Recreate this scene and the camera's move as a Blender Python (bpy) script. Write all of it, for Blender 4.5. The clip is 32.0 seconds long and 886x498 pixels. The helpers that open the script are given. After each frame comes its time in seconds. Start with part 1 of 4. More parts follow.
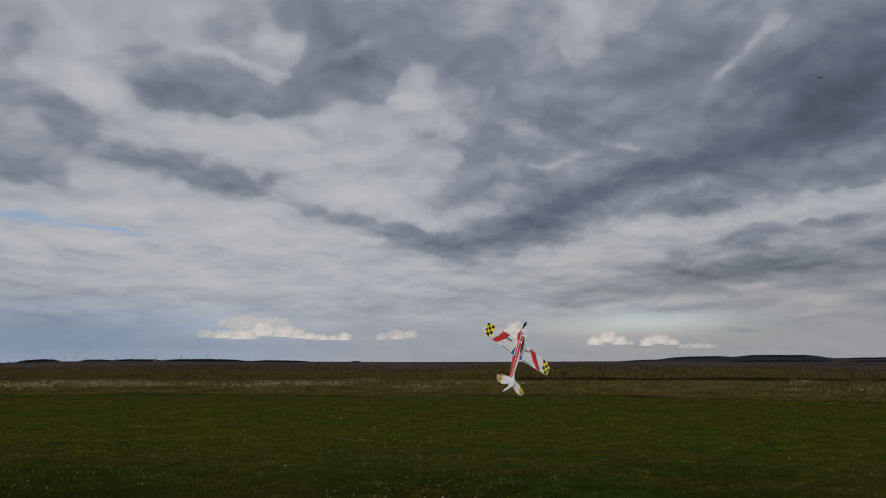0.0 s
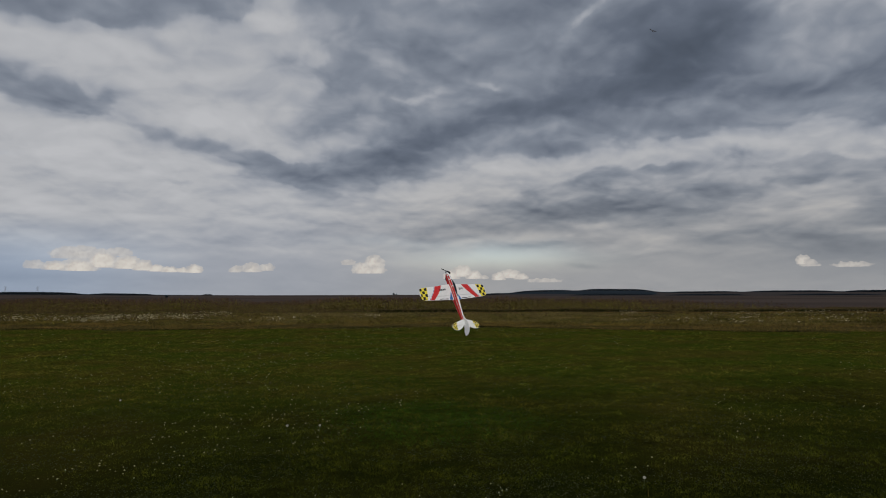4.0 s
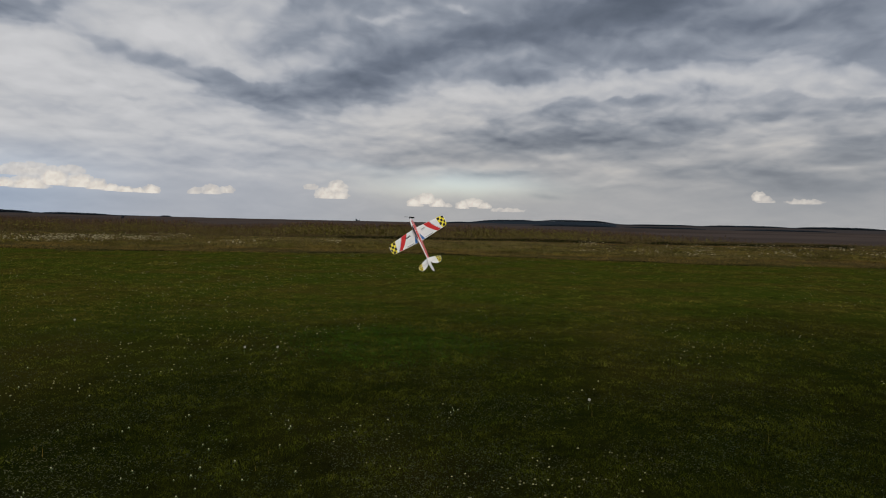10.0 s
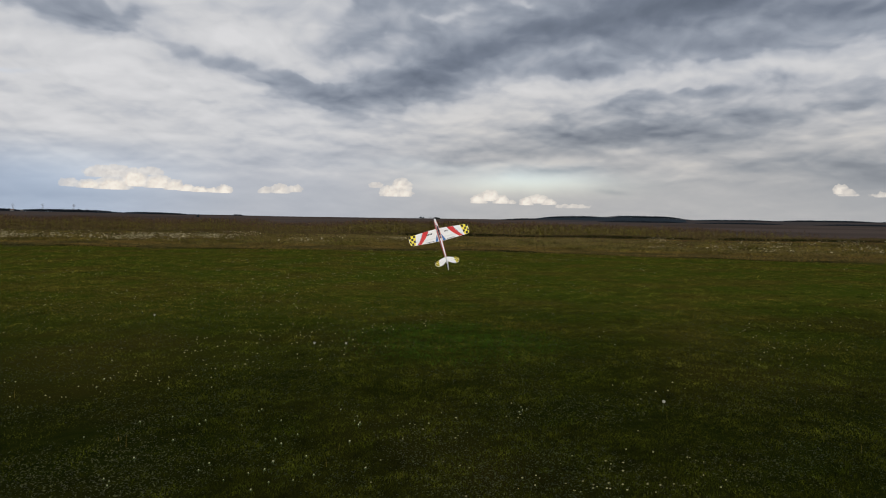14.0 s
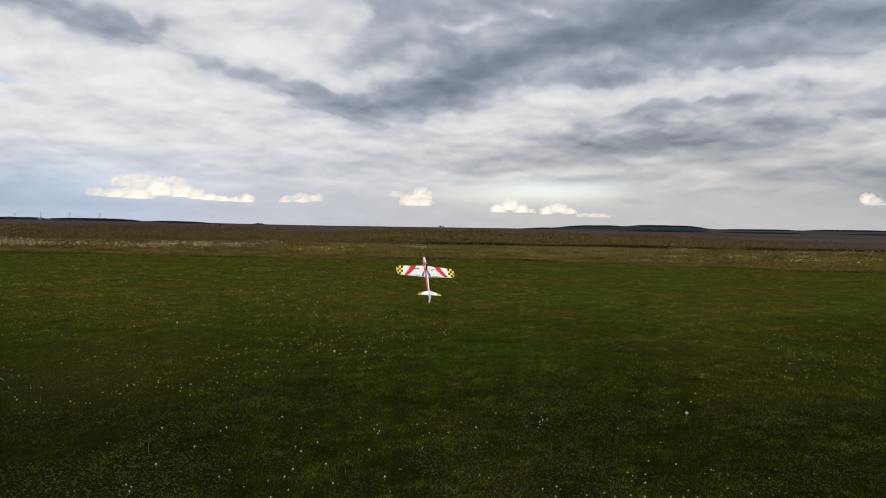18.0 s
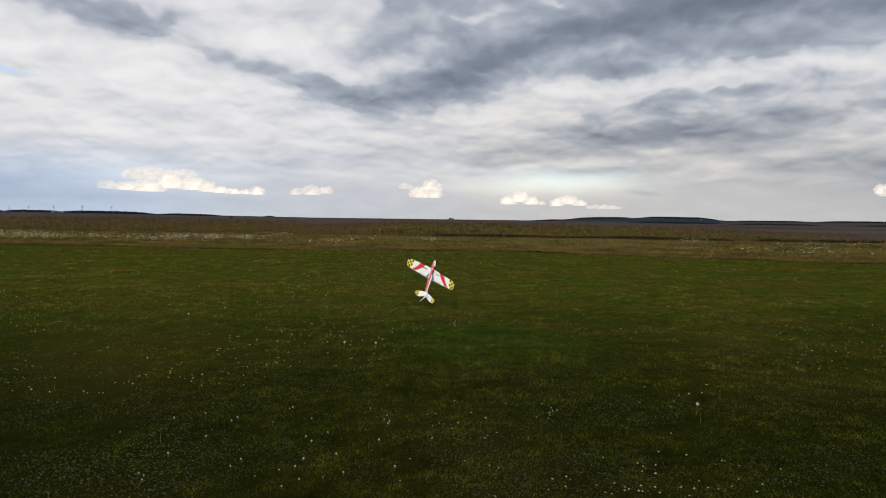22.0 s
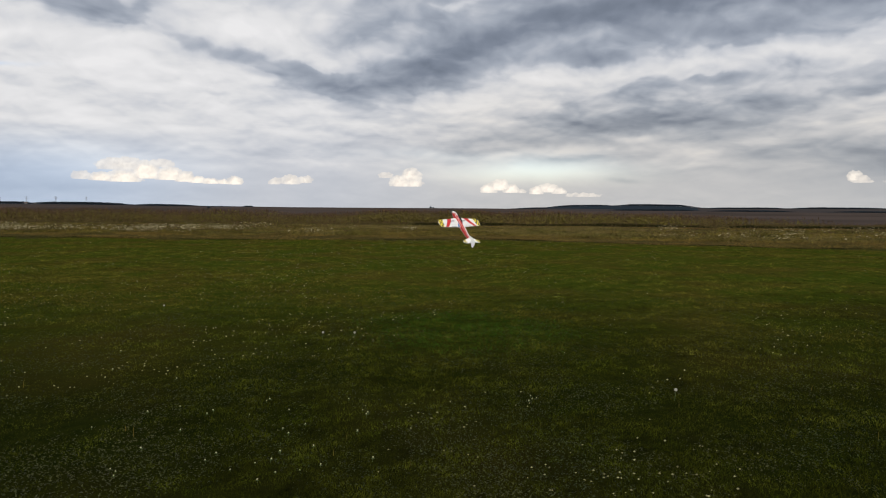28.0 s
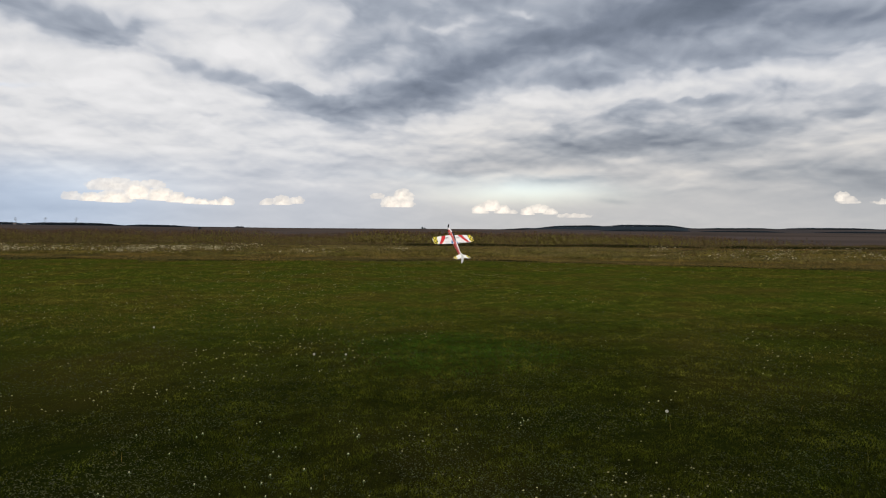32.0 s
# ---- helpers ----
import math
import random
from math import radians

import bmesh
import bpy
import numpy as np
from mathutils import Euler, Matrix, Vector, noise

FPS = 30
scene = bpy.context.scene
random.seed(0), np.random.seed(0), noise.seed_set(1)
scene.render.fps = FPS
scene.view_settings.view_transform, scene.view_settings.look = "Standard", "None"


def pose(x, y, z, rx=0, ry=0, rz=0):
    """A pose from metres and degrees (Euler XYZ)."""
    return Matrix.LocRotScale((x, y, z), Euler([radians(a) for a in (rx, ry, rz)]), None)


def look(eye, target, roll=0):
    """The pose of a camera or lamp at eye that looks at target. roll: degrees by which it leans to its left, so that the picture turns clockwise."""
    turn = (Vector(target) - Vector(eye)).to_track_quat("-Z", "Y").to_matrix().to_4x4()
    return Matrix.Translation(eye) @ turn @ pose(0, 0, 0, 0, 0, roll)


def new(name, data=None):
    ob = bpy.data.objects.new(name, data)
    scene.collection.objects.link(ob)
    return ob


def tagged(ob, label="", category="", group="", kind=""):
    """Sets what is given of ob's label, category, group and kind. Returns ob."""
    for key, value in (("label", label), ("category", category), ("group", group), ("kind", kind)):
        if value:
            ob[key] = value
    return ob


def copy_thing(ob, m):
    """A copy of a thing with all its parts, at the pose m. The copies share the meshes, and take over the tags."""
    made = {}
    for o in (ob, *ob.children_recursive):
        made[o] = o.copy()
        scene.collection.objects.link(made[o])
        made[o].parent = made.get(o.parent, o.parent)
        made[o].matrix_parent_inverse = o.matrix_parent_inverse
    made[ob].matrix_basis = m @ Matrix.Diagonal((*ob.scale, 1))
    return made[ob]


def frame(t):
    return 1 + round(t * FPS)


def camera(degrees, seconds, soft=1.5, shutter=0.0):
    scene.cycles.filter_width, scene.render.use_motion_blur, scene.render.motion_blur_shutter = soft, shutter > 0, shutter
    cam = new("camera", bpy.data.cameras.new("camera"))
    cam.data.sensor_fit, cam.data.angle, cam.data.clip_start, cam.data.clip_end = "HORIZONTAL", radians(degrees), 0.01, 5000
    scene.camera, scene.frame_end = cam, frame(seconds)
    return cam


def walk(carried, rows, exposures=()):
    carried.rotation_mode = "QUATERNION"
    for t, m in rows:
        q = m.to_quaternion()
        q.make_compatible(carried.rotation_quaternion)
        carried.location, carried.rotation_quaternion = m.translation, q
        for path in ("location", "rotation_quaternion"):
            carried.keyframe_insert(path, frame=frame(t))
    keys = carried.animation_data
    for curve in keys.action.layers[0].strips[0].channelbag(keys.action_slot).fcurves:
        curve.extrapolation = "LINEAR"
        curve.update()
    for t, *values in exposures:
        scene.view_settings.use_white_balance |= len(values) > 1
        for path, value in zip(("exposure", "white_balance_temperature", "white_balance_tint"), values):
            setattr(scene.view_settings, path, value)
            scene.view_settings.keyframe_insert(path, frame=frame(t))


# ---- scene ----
# A foam aerobatic model aircraft hangs on its propeller over a mown grass strip,
# before weeds, ploughed fields and low wooded hills under broken cloud.

# ---- camera: held at eye height, turning to follow the aircraft ----
cam = camera(67.35, 32.0, soft=1.0)
PATH = [
    (0.0, -0.130, -0.063, 1.640, 99.48, 0.25, 7.85), (0.5, -0.116, -0.061, 1.632, 99.09, 0.33, 6.32),
    (1.0, -0.102, -0.056, 1.629, 98.51, 0.38, 4.73), (1.5, -0.088, -0.051, 1.626, 97.77, 0.42, 3.39),
    (2.0, -0.071, -0.043, 1.628, 96.92, 0.38, 1.78), (2.5, -0.060, -0.037, 1.625, 96.08, 0.36, 0.29),
    (3.0, -0.049, -0.033, 1.622, 95.07, 0.17, -1.46), (3.5, -0.021, -0.034, 1.605, 94.34, 0.23, -2.90),
    (5.5, 0.002, -0.026, 1.599, 92.14, -0.42, -7.35), (6.0, 0.013, -0.021, 1.595, 91.41, -0.57, -7.79),
    (6.5, 0.022, -0.019, 1.592, 90.57, -0.85, -8.02), (7.0, 0.027, -0.023, 1.591, 89.75, -1.05, -8.26),
    (7.5, 0.028, -0.031, 1.592, 89.20, -1.18, -8.50), (8.0, 0.030, -0.043, 1.593, 88.75, -1.37, -8.60),
    (8.5, 0.035, -0.053, 1.594, 88.36, -1.39, -8.51), (9.0, 0.037, -0.056, 1.596, 88.04, -1.39, -8.31),
    (9.5, 0.037, -0.056, 1.596, 87.79, -1.31, -8.06), (10.0, 0.034, -0.051, 1.596, 87.57, -1.21, -7.40),
    (10.5, 0.033, -0.043, 1.595, 87.38, -1.05, -6.64), (11.0, 0.030, -0.031, 1.594, 87.23, -0.95, -5.86),
    (11.5, 0.025, -0.021, 1.594, 87.12, -0.94, -5.03), (12.0, 0.022, -0.016, 1.593, 87.09, -1.00, -4.34),
    (12.5, 0.014, -0.013, 1.592, 87.09, -1.04, -3.68), (13.0, 0.012, -0.005, 1.592, 87.10, -0.94, -2.94),
    (13.5, 0.008, 0.001, 1.591, 87.14, -0.85, -2.36), (14.0, 0.007, 0.007, 1.593, 87.22, -0.79, -1.92),
    (14.5, 0.005, 0.011, 1.592, 87.31, -0.65, -1.57), (16.5, 0.003, 0.015, 1.592, 87.78, -0.65, -0.68),
    (17.0, 0.003, 0.014, 1.593, 87.86, -0.69, -0.51), (17.5, 0.003, 0.013, 1.590, 87.94, -0.78, -0.36),
    (18.0, 0.006, 0.011, 1.590, 87.97, -0.84, -0.21), (18.5, 0.005, 0.011, 1.588, 87.98, -0.80, -0.10),
    (19.0, 0.003, 0.009, 1.586, 87.97, -0.77, 0.03), (19.5, 0.004, 0.008, 1.585, 87.92, -0.80, 0.15),
    (20.0, 0.004, 0.007, 1.584, 87.85, -0.81, 0.29), (20.5, 0.006, 0.008, 1.582, 87.73, -0.79, 0.38),
    (21.0, 0.008, 0.011, 1.580, 87.58, -0.71, 0.49), (21.5, 0.010, 0.012, 1.578, 87.44, -0.62, 0.58),
    (22.0, 0.008, 0.017, 1.578, 87.28, -0.73, 0.63), (22.5, 0.010, 0.022, 1.578, 87.11, -0.76, 0.63),
    (23.0, 0.012, 0.026, 1.575, 86.93, -0.88, 0.61), (23.5, 0.013, 0.028, 1.573, 86.76, -0.91, 0.54),
    (24.0, 0.014, 0.033, 1.572, 86.58, -0.94, 0.43), (24.5, 0.018, 0.038, 1.569, 86.41, -0.92, 0.31),
    (25.0, 0.019, 0.048, 1.566, 86.29, -0.95, 0.15), (25.5, 0.022, 0.058, 1.566, 86.18, -0.86, -0.05),
    (27.5, 0.028, 0.068, 1.570, 86.15, -0.38, -0.89), (28.0, 0.030, 0.075, 1.571, 86.33, -0.36, -1.06),
    (28.5, 0.032, 0.075, 1.573, 86.69, -0.42, -1.24), (29.0, 0.033, 0.075, 1.575, 87.02, -0.50, -1.40),
    (29.5, 0.035, 0.070, 1.577, 87.25, -0.39, -1.53), (30.0, 0.031, 0.066, 1.579, 87.43, -0.40, -1.66),
    (30.5, 0.031, 0.061, 1.581, 87.60, -0.36, -1.71), (31.0, 0.032, 0.056, 1.584, 87.78, -0.36, -1.74),
    (31.5, 0.033, 0.053, 1.583, 87.95, -0.32, -1.77), (32.0, 0.032, 0.051, 1.583, 88.11, -0.35, -1.78),
]
STOPS = [(0.0, -0.82, 6150, 10), (2.0, -0.84, 6200, 10), (3.0, -0.82, 6200, 10), (6.0, -0.73, 6250, 10), (9.0, -0.58, 6300, 10), (11.0, -0.47, 6300, 10), (13.0, -0.36, 6320, 10), (14.5, -0.28, 6340, 10), (16.5, -0.12, 6380, 10), (18.5, -0.02, 6400, 10), (20.0, 0.0, 6400, 10), (25.0, -0.05, 6400, 10), (28.0, -0.05, 6400, 10), (32.0, -0.03, 6400, 10)]
walk(cam, [(t, pose(x, y, z, rx, ry, rz)) for t, x, y, z, rx, ry, rz in PATH], STOPS)


# ---- world: broken cloud over a pale evening sky ----
SUN_ELEVATION, SUN_TURN = 24.0, 182.0
world = bpy.data.worlds.new("evening_sky")
scene.world = world
world.use_nodes = True
wt = world.node_tree
wt.nodes.clear()


def wnode(kind, **values):
    n = wt.nodes.new(kind)
    for key, value in values.items():
        setattr(n, key, value)
    return n


def feed(n, index, value):
    if isinstance(value, bpy.types.NodeSocket):
        wt.links.new(value, n.inputs[index])
    else:
        n.inputs[index].default_value = value


def calc(op, a, b=0.0, c=0.0, clamp=False):
    n = wnode("ShaderNodeMath", operation=op, use_clamp=clamp)
    feed(n, 0, a), feed(n, 1, b), feed(n, 2, c)
    return n.outputs[0]


def vec(op, a, b=(0, 0, 0)):
    n = wnode("ShaderNodeVectorMath", operation=op)
    feed(n, 0, a), feed(n, 1, b)
    return n.outputs["Value"] if op in ("DOT_PRODUCT", "LENGTH") else n.outputs[0]


def ramp01(value, low, high, to_low=0.0, to_high=1.0):
    n = wnode("ShaderNodeMapRange", interpolation_type="SMOOTHSTEP")
    for i, v in enumerate((value, low, high, to_low, to_high)):
        feed(n, i, v)
    return n.outputs[0]


def fractal(vector, scale, detail, rough, distortion=0.0, colour=False):
    n = wnode("ShaderNodeTexNoise")
    feed(n, "Vector", vector), feed(n, "Scale", scale), feed(n, "Detail", detail), feed(n, "Roughness", rough), feed(n, "Distortion", distortion)
    return n.outputs["Color" if colour else 0]


def blend(factor, a, b):
    n = wnode("ShaderNodeMix", data_type="RGBA")
    feed(n, 0, factor), feed(n, 6, a), feed(n, 7, b)
    return n.outputs[2]


direction = wnode("ShaderNodeTexCoord").outputs["Generated"]
parts_of = wnode("ShaderNodeSeparateXYZ")
feed(parts_of, 0, direction)
dx, dy, dz = parts_of.outputs
azimuth = calc("MULTIPLY", calc("ARCTAN2", dx, dy), 57.29578)
elevation = calc("MULTIPLY", calc("ARCSINE", dz), 57.29578)

# a deck of cloud at one height: lumps overhead, drawn together into rows towards the horizon
lift = calc("ADD", calc("MAXIMUM", dz, 0.0), 0.34)
deck_at = wnode("ShaderNodeCombineXYZ")
feed(deck_at, 0, calc("DIVIDE", dx, lift)), feed(deck_at, 1, calc("DIVIDE", dy, lift))
deck_shift = vec("SUBTRACT", fractal(deck_at.outputs[0], 5.0, 2, 0.5, 0.0, True), (0.5, 0.5, 0.5))
deck = vec("ADD", deck_at.outputs[0], vec("MULTIPLY", deck_shift, (0.13, 0.13, 0.10)))


def above(vector, far):
    """The same place in the deck, looked up a little higher."""
    n = wnode("ShaderNodeVectorMath", operation="MULTIPLY_ADD")
    feed(n, 0, direction), feed(n, 1, (-far, -far, 0.0)), feed(n, 2, vector)
    return n.outputs[0]


def billows(vector, scale, detail):
    """Heaped rounded lumps."""
    n = wnode("ShaderNodeTexVoronoi", feature="SMOOTH_F1", normalize=True)
    feed(n, "Vector", vector), feed(n, "Scale", scale), feed(n, "Detail", detail), feed(n, "Roughness", 0.55), feed(n, "Lacunarity", 2.2), feed(n, "Smoothness", 0.35)
    return n.outputs["Distance"]


def shifted(base, shift, amount):
    """base + shift * amount, less of it near the horizon."""
    s = wnode("ShaderNodeVectorMath", operation="SCALE")
    feed(s, 0, vec("MULTIPLY", shift, amount)), feed(s, 3, ramp01(elevation, 0.5, 14.0, 0.25, 1.0))
    return vec("ADD", base, s.outputs[0])


angles = wnode("ShaderNodeCombineXYZ")
feed(angles, 0, azimuth), feed(angles, 1, elevation), feed(angles, 2, 1.0)
ragged = shifted(angles.outputs[0], vec("SUBTRACT", fractal(direction, 10.0, 4, 0.5, 0.0, True), (0.5, 0.5, 0.5)), (5.0, 4.0, 0.0))


def bump_at(where, az, el, wide_deg, high_deg, turn):
    """A rounded bump on the sky, 1 in its middle; where carries azimuth, elevation and 1."""
    c, s = math.cos(radians(turn)), math.sin(radians(turn))
    u = vec("DOT_PRODUCT", where, (c / wide_deg, s / wide_deg, -(c * az + s * el) / wide_deg))
    v = vec("DOT_PRODUCT", where, (-s / high_deg, c / high_deg, (s * az - c * el) / high_deg))
    return calc("POWER", 0.3679, calc("MULTIPLY_ADD", u, u, calc("MULTIPLY", v, v)))


cover_tone = 0.0


def cloud(az, el, wide_deg, high_deg, turn, amount):
    """A darker (minus) or lighter mass in the cover."""
    global cover_tone
    cover_tone = calc("ADD", cover_tone, calc("MULTIPLY", bump_at(ragged, az, el, wide_deg, high_deg, turn), amount))


cloud(-33.1, 17.1, 21.3, 14.1, 6, 0.10)
cloud(20.4, 20.7, 13.3, 7.0, 5, -0.20)
cloud(-18.7, 8.9, 21.0, 6.2, 1, 0.16)
cloud(18.1, 7.2, 10.3, 2.6, -4, -0.06)
cloud(-0.4, 20.2, 9.9, 5.1, -3, -0.14)
cloud(-19.0, 20.0, 2.0, 0.6, 3, 0.12)
cloud(-29.7, 18.6, 2.6, 0.4, 1, 0.12)
cloud(-32.8, 12.3, 2.9, 0.4, 5, 0.14)
cloud(-39.8, 8.7, 4.3, 0.4, 5, 0.12)
cloud(-18.8, 10.4, 4.3, 0.4, 2, 0.12)
cloud(-34.4, 7.3, 5.5, 0.3, 3, 0.10)
cloud(-14.8, 6.3, 5.8, 0.3, 1, 0.12)
cloud(-4.1, 6.6, 5.3, 0.4, -1, 0.12)
cloud(-10.0, 9.0, 3.0, 0.4, 0, 0.10)
cloud(-25.8, 21.4, 10.7, 2.1, 6, -0.28)
cloud(-32.2, 22.4, 3.9, 2.1, 9, -0.12)
cloud(-15.1, 24.6, 5.6, 2.5, -7, -0.24)
cloud(-19.3, 28.3, 3.0, 2.6, 5, -0.20)
cloud(-27.0, 26.6, 2.4, 1.7, 8, -0.15)
cloud(-14.2, 27.3, 3.1, 2.2, 2, -0.16)
cloud(-9.0, 27.4, 3.6, 2.6, 0, -0.16)
cloud(-33.7, 25.5, 3.0, 1.6, 10, -0.13)
cloud(-41.9, 23.4, 2.2, 1.9, 14, -0.13)
cloud(-37.8, 16.2, 5.4, 2.3, -4, -0.20)
cloud(-30.8, 15.2, 5.6, 1.1, -9, -0.18)
cloud(-40.2, 13.6, 2.9, 0.8, 8, -0.14)
cloud(-23.1, 14.2, 6.1, 1.3, -7, -0.20)
cloud(-15.9, 11.9, 8.2, 1.1, -11, -0.22)
cloud(-19.0, 17.7, 2.4, 1.2, -17, -0.08)
cloud(-9.0, 10.6, 4.4, 1.2, -15, -0.26)
cloud(-3.1, 10.8, 5.4, 1.6, 4, -0.34)
cloud(0.9, 12.5, 4.9, 1.9, 16, -0.30)
cloud(6.7, 14.1, 5.6, 1.3, 16, -0.26)
cloud(14.5, 15.7, 5.6, 1.8, 6, -0.28)
cloud(20.9, 17.1, 5.1, 2.1, 11, -0.30)
cloud(24.2, 19.6, 4.1, 2.4, 4, -0.30)
cloud(26.9, 21.0, 2.2, 3.1, -13, -0.25)
cloud(12.0, 25.1, 5.1, 3.0, -28, -0.20)
cloud(10.4, 21.4, 4.7, 1.8, -7, -0.12)
cloud(14.9, 26.7, 3.2, 1.6, -10, -0.12)
cloud(-2.9, 18.4, 2.3, 1.2, -27, -0.20)
cloud(-5.5, 14.8, 3.0, 1.9, -1, -0.10)
cloud(14.3, 12.1, 6.4, 1.0, 5, -0.16)
cloud(23.6, 13.5, 3.0, 0.7, 7, -0.14)
cloud(23.3, 10.4, 1.6, 0.4, -1, -0.26)
cloud(21.3, 10.3, 0.8, 0.3, -6, -0.20)
cloud(20.8, 7.2, 7.6, 1.0, 0, -0.30)
cloud(13.5, 6.7, 5.1, 0.6, 2, -0.14)
cloud(7.3, 5.6, 6.8, 0.8, -2, -0.10)
cloud(-2.4, 8.3, 1.2, 0.9, -1, -0.08)
cloud(13.3, 4.0, 2.1, 0.3, -2, -0.20)
cloud(10.7, 4.0, 0.9, 0.2, -2, -0.18)
cloud(16.1, 2.2, 1.2, 0.2, -1, -0.16)
cloud(24.6, 4.6, 2.1, 0.8, -18, -0.08)
cloud(-37.8, 2.1, 8.3, 1.7, 1, -0.14)
cloud(-25.7, 1.2, 12.9, 0.5, 0, -0.05)
cloud(25.0, 23.4, 5.7, 3.1, -13, -0.12)
cloud(-36.9, 21.2, 2.2, 1.0, -20, 0.34)
cloud(-41.0, 21.4, 2.2, 0.8, -8, 0.10)
cloud(-35.8, 19.7, 2.4, 0.8, -16, 0.20)
cloud(-29.9, 27.2, 1.6, 1.2, 29, 0.20)
cloud(-39.3, 24.0, 2.3, 1.6, 13, 0.10)
cloud(-21.7, 26.1, 2.2, 1.1, 15, 0.22)
cloud(-25.0, 24.3, 3.3, 0.4, -2, 0.22)
cloud(-23.1, 23.8, 1.0, 0.9, 6, 0.15)
cloud(-15.2, 25.9, 2.0, 0.6, 28, 0.20)
cloud(-10.0, 23.4, 2.1, 1.0, 36, 0.24)
cloud(-12.6, 21.7, 4.1, 0.6, 1, 0.18)
cloud(-13.0, 19.8, 5.5, 1.4, 1, 0.16)
cloud(-24.8, 19.1, 4.2, 0.9, -5, 0.17)
cloud(-21.9, 18.0, 2.9, 1.2, -21, 0.15)
cloud(-15.0, 14.1, 3.7, 1.0, 1, 0.36)
cloud(-18.9, 16.1, 4.8, 0.9, -7, 0.12)
cloud(-10.0, 12.7, 2.0, 0.7, -20, 0.20)
cloud(-24.5, 12.2, 2.3, 0.8, 3, 0.18)
cloud(-36.7, 11.5, 3.1, 0.9, 6, 0.16)
cloud(-6.9, 20.1, 3.1, 0.6, -21, 0.14)
cloud(-7.0, 17.7, 2.0, 0.7, 0, 0.12)
cloud(0.2, 22.2, 3.0, 1.8, -3, 0.05)
cloud(5.4, 27.6, 2.0, 2.6, -26, 0.16)
cloud(0.1, 16.8, 3.0, 0.4, -2, 0.16)
cloud(8.8, 17.7, 2.3, 0.5, 0, 0.18)
cloud(16.6, 22.9, 3.9, 0.7, 48, 0.22)
cloud(20.4, 25.3, 2.1, 1.6, -12, 0.14)
cloud(8.4, 10.0, 5.9, 1.0, 7, 0.22)
cloud(18.4, 10.7, 5.2, 0.7, 3, 0.18)
cloud(24.2, 11.7, 2.5, 0.6, 5, 0.20)
cloud(2.7, 8.6, 4.3, 1.2, -2, 0.16)
cloud(17.2, 5.9, 2.4, 0.4, 7, 0.14)
cloud(12.5, 4.7, 2.6, 0.5, -2, 0.16)
cloud(22.1, 4.8, 4.4, 0.6, -3, 0.08)
cloud(-30.5, 9.8, 12.6, 0.9, 4, 0.14)
cloud(-28.6, 7.0, 2.6, 0.5, 2, 0.16)
cloud(-30.3, 6.2, 8.3, 0.3, 2, 0.14)
cloud(-22.9, 6.7, 4.6, 0.3, 2, 0.12)
cloud(-14.9, 8.0, 4.8, 0.7, 1, 0.12)
cloud(-24.5, 3.2, 4.9, 1.2, -3, 0.20)
cloud(4.8, 2.6, 7.3, 0.9, -1, 0.16)
cloud(36.6, 3.7, 9.0, 3.0, 0, -0.12)
cloud(31.6, 11.3, 4.5, 0.6, -11, 0.20)
cloud(36.0, 9.6, 1.1, 0.3, -13, 0.24)
cloud(33.8, 6.3, 4.0, 1.3, 9, 0.14)
cloud(38.5, 10.0, 2.9, 0.6, -4, 0.10)
cloud(35.0, 3.7, 4.3, 1.1, -8, -0.22)
cloud(39.0, 6.1, 1.8, 0.7, -2, -0.12)
cloud(40.7, 8.7, 1.4, 0.5, -4, -0.20)
cloud(32.6, 15.2, 10.4, 1.8, -5, -0.24)
cloud(39.9, 12.3, 2.8, 1.6, -16, -0.16)
cloud(33.3, 8.7, 1.6, 0.4, -2, -0.14)

depth = ramp01(elevation, 1.5, 12.0, 0.16, 1.0)
thick = fractal(deck, 6.0, 5, 0.47)
relief = calc("SUBTRACT", thick, fractal(above(deck, 0.035), 6.0, 5, 0.47))
puffs = billows(deck, 7.0, 2.0)
puff_light = calc("SUBTRACT", billows(above(deck, 0.04), 7.0, 2.0), puffs)
swell = calc("MULTIPLY_ADD", calc("MULTIPLY", calc("SUBTRACT", thick, 0.5), depth), -0.66, cover_tone)
swell = calc("MULTIPLY_ADD", calc("MULTIPLY", calc("SUBTRACT", puffs, 0.40), depth), -0.20, swell)
# lit brows and plain edges where a thick part meets a thin one
edge = calc("SUBTRACT", ramp01(swell, -0.06, 0.05), 0.5)
tone = calc("MULTIPLY_ADD", swell, 0.94, ramp01(elevation, 2.0, 26.0, 0.69, 0.675))
tone = calc("MULTIPLY_ADD", calc("MULTIPLY", edge, depth), 0.19, tone)
tone = calc("MULTIPLY_ADD", calc("MULTIPLY", relief, depth), 1.05, tone)
# long low rows over the horizon
rows_at = vec("ADD", vec("MULTIPLY", direction, (1.0, 1.0, 3.6)), vec("MULTIPLY", deck_shift, (0.03, 0.03, 0.05)))
rows = fractal(rows_at, 12.0, 3, 0.48, 0.2)
rows_light = calc("SUBTRACT", rows, fractal(vec("ADD", rows_at, (0.0, 0.0, 0.02)), 12.0, 3, 0.48, 0.2))
low_rows = calc("MULTIPLY", ramp01(elevation, 1.5, 4.5), ramp01(elevation, 12.5, 8.0))
tone = calc("MULTIPLY_ADD", calc("MULTIPLY", calc("MULTIPLY_ADD", rows_light, 1.0, calc("SUBTRACT", rows, 0.5)), low_rows), 0.44, tone)
tone = calc("MULTIPLY_ADD", calc("MULTIPLY", puff_light, depth), 0.50, tone)

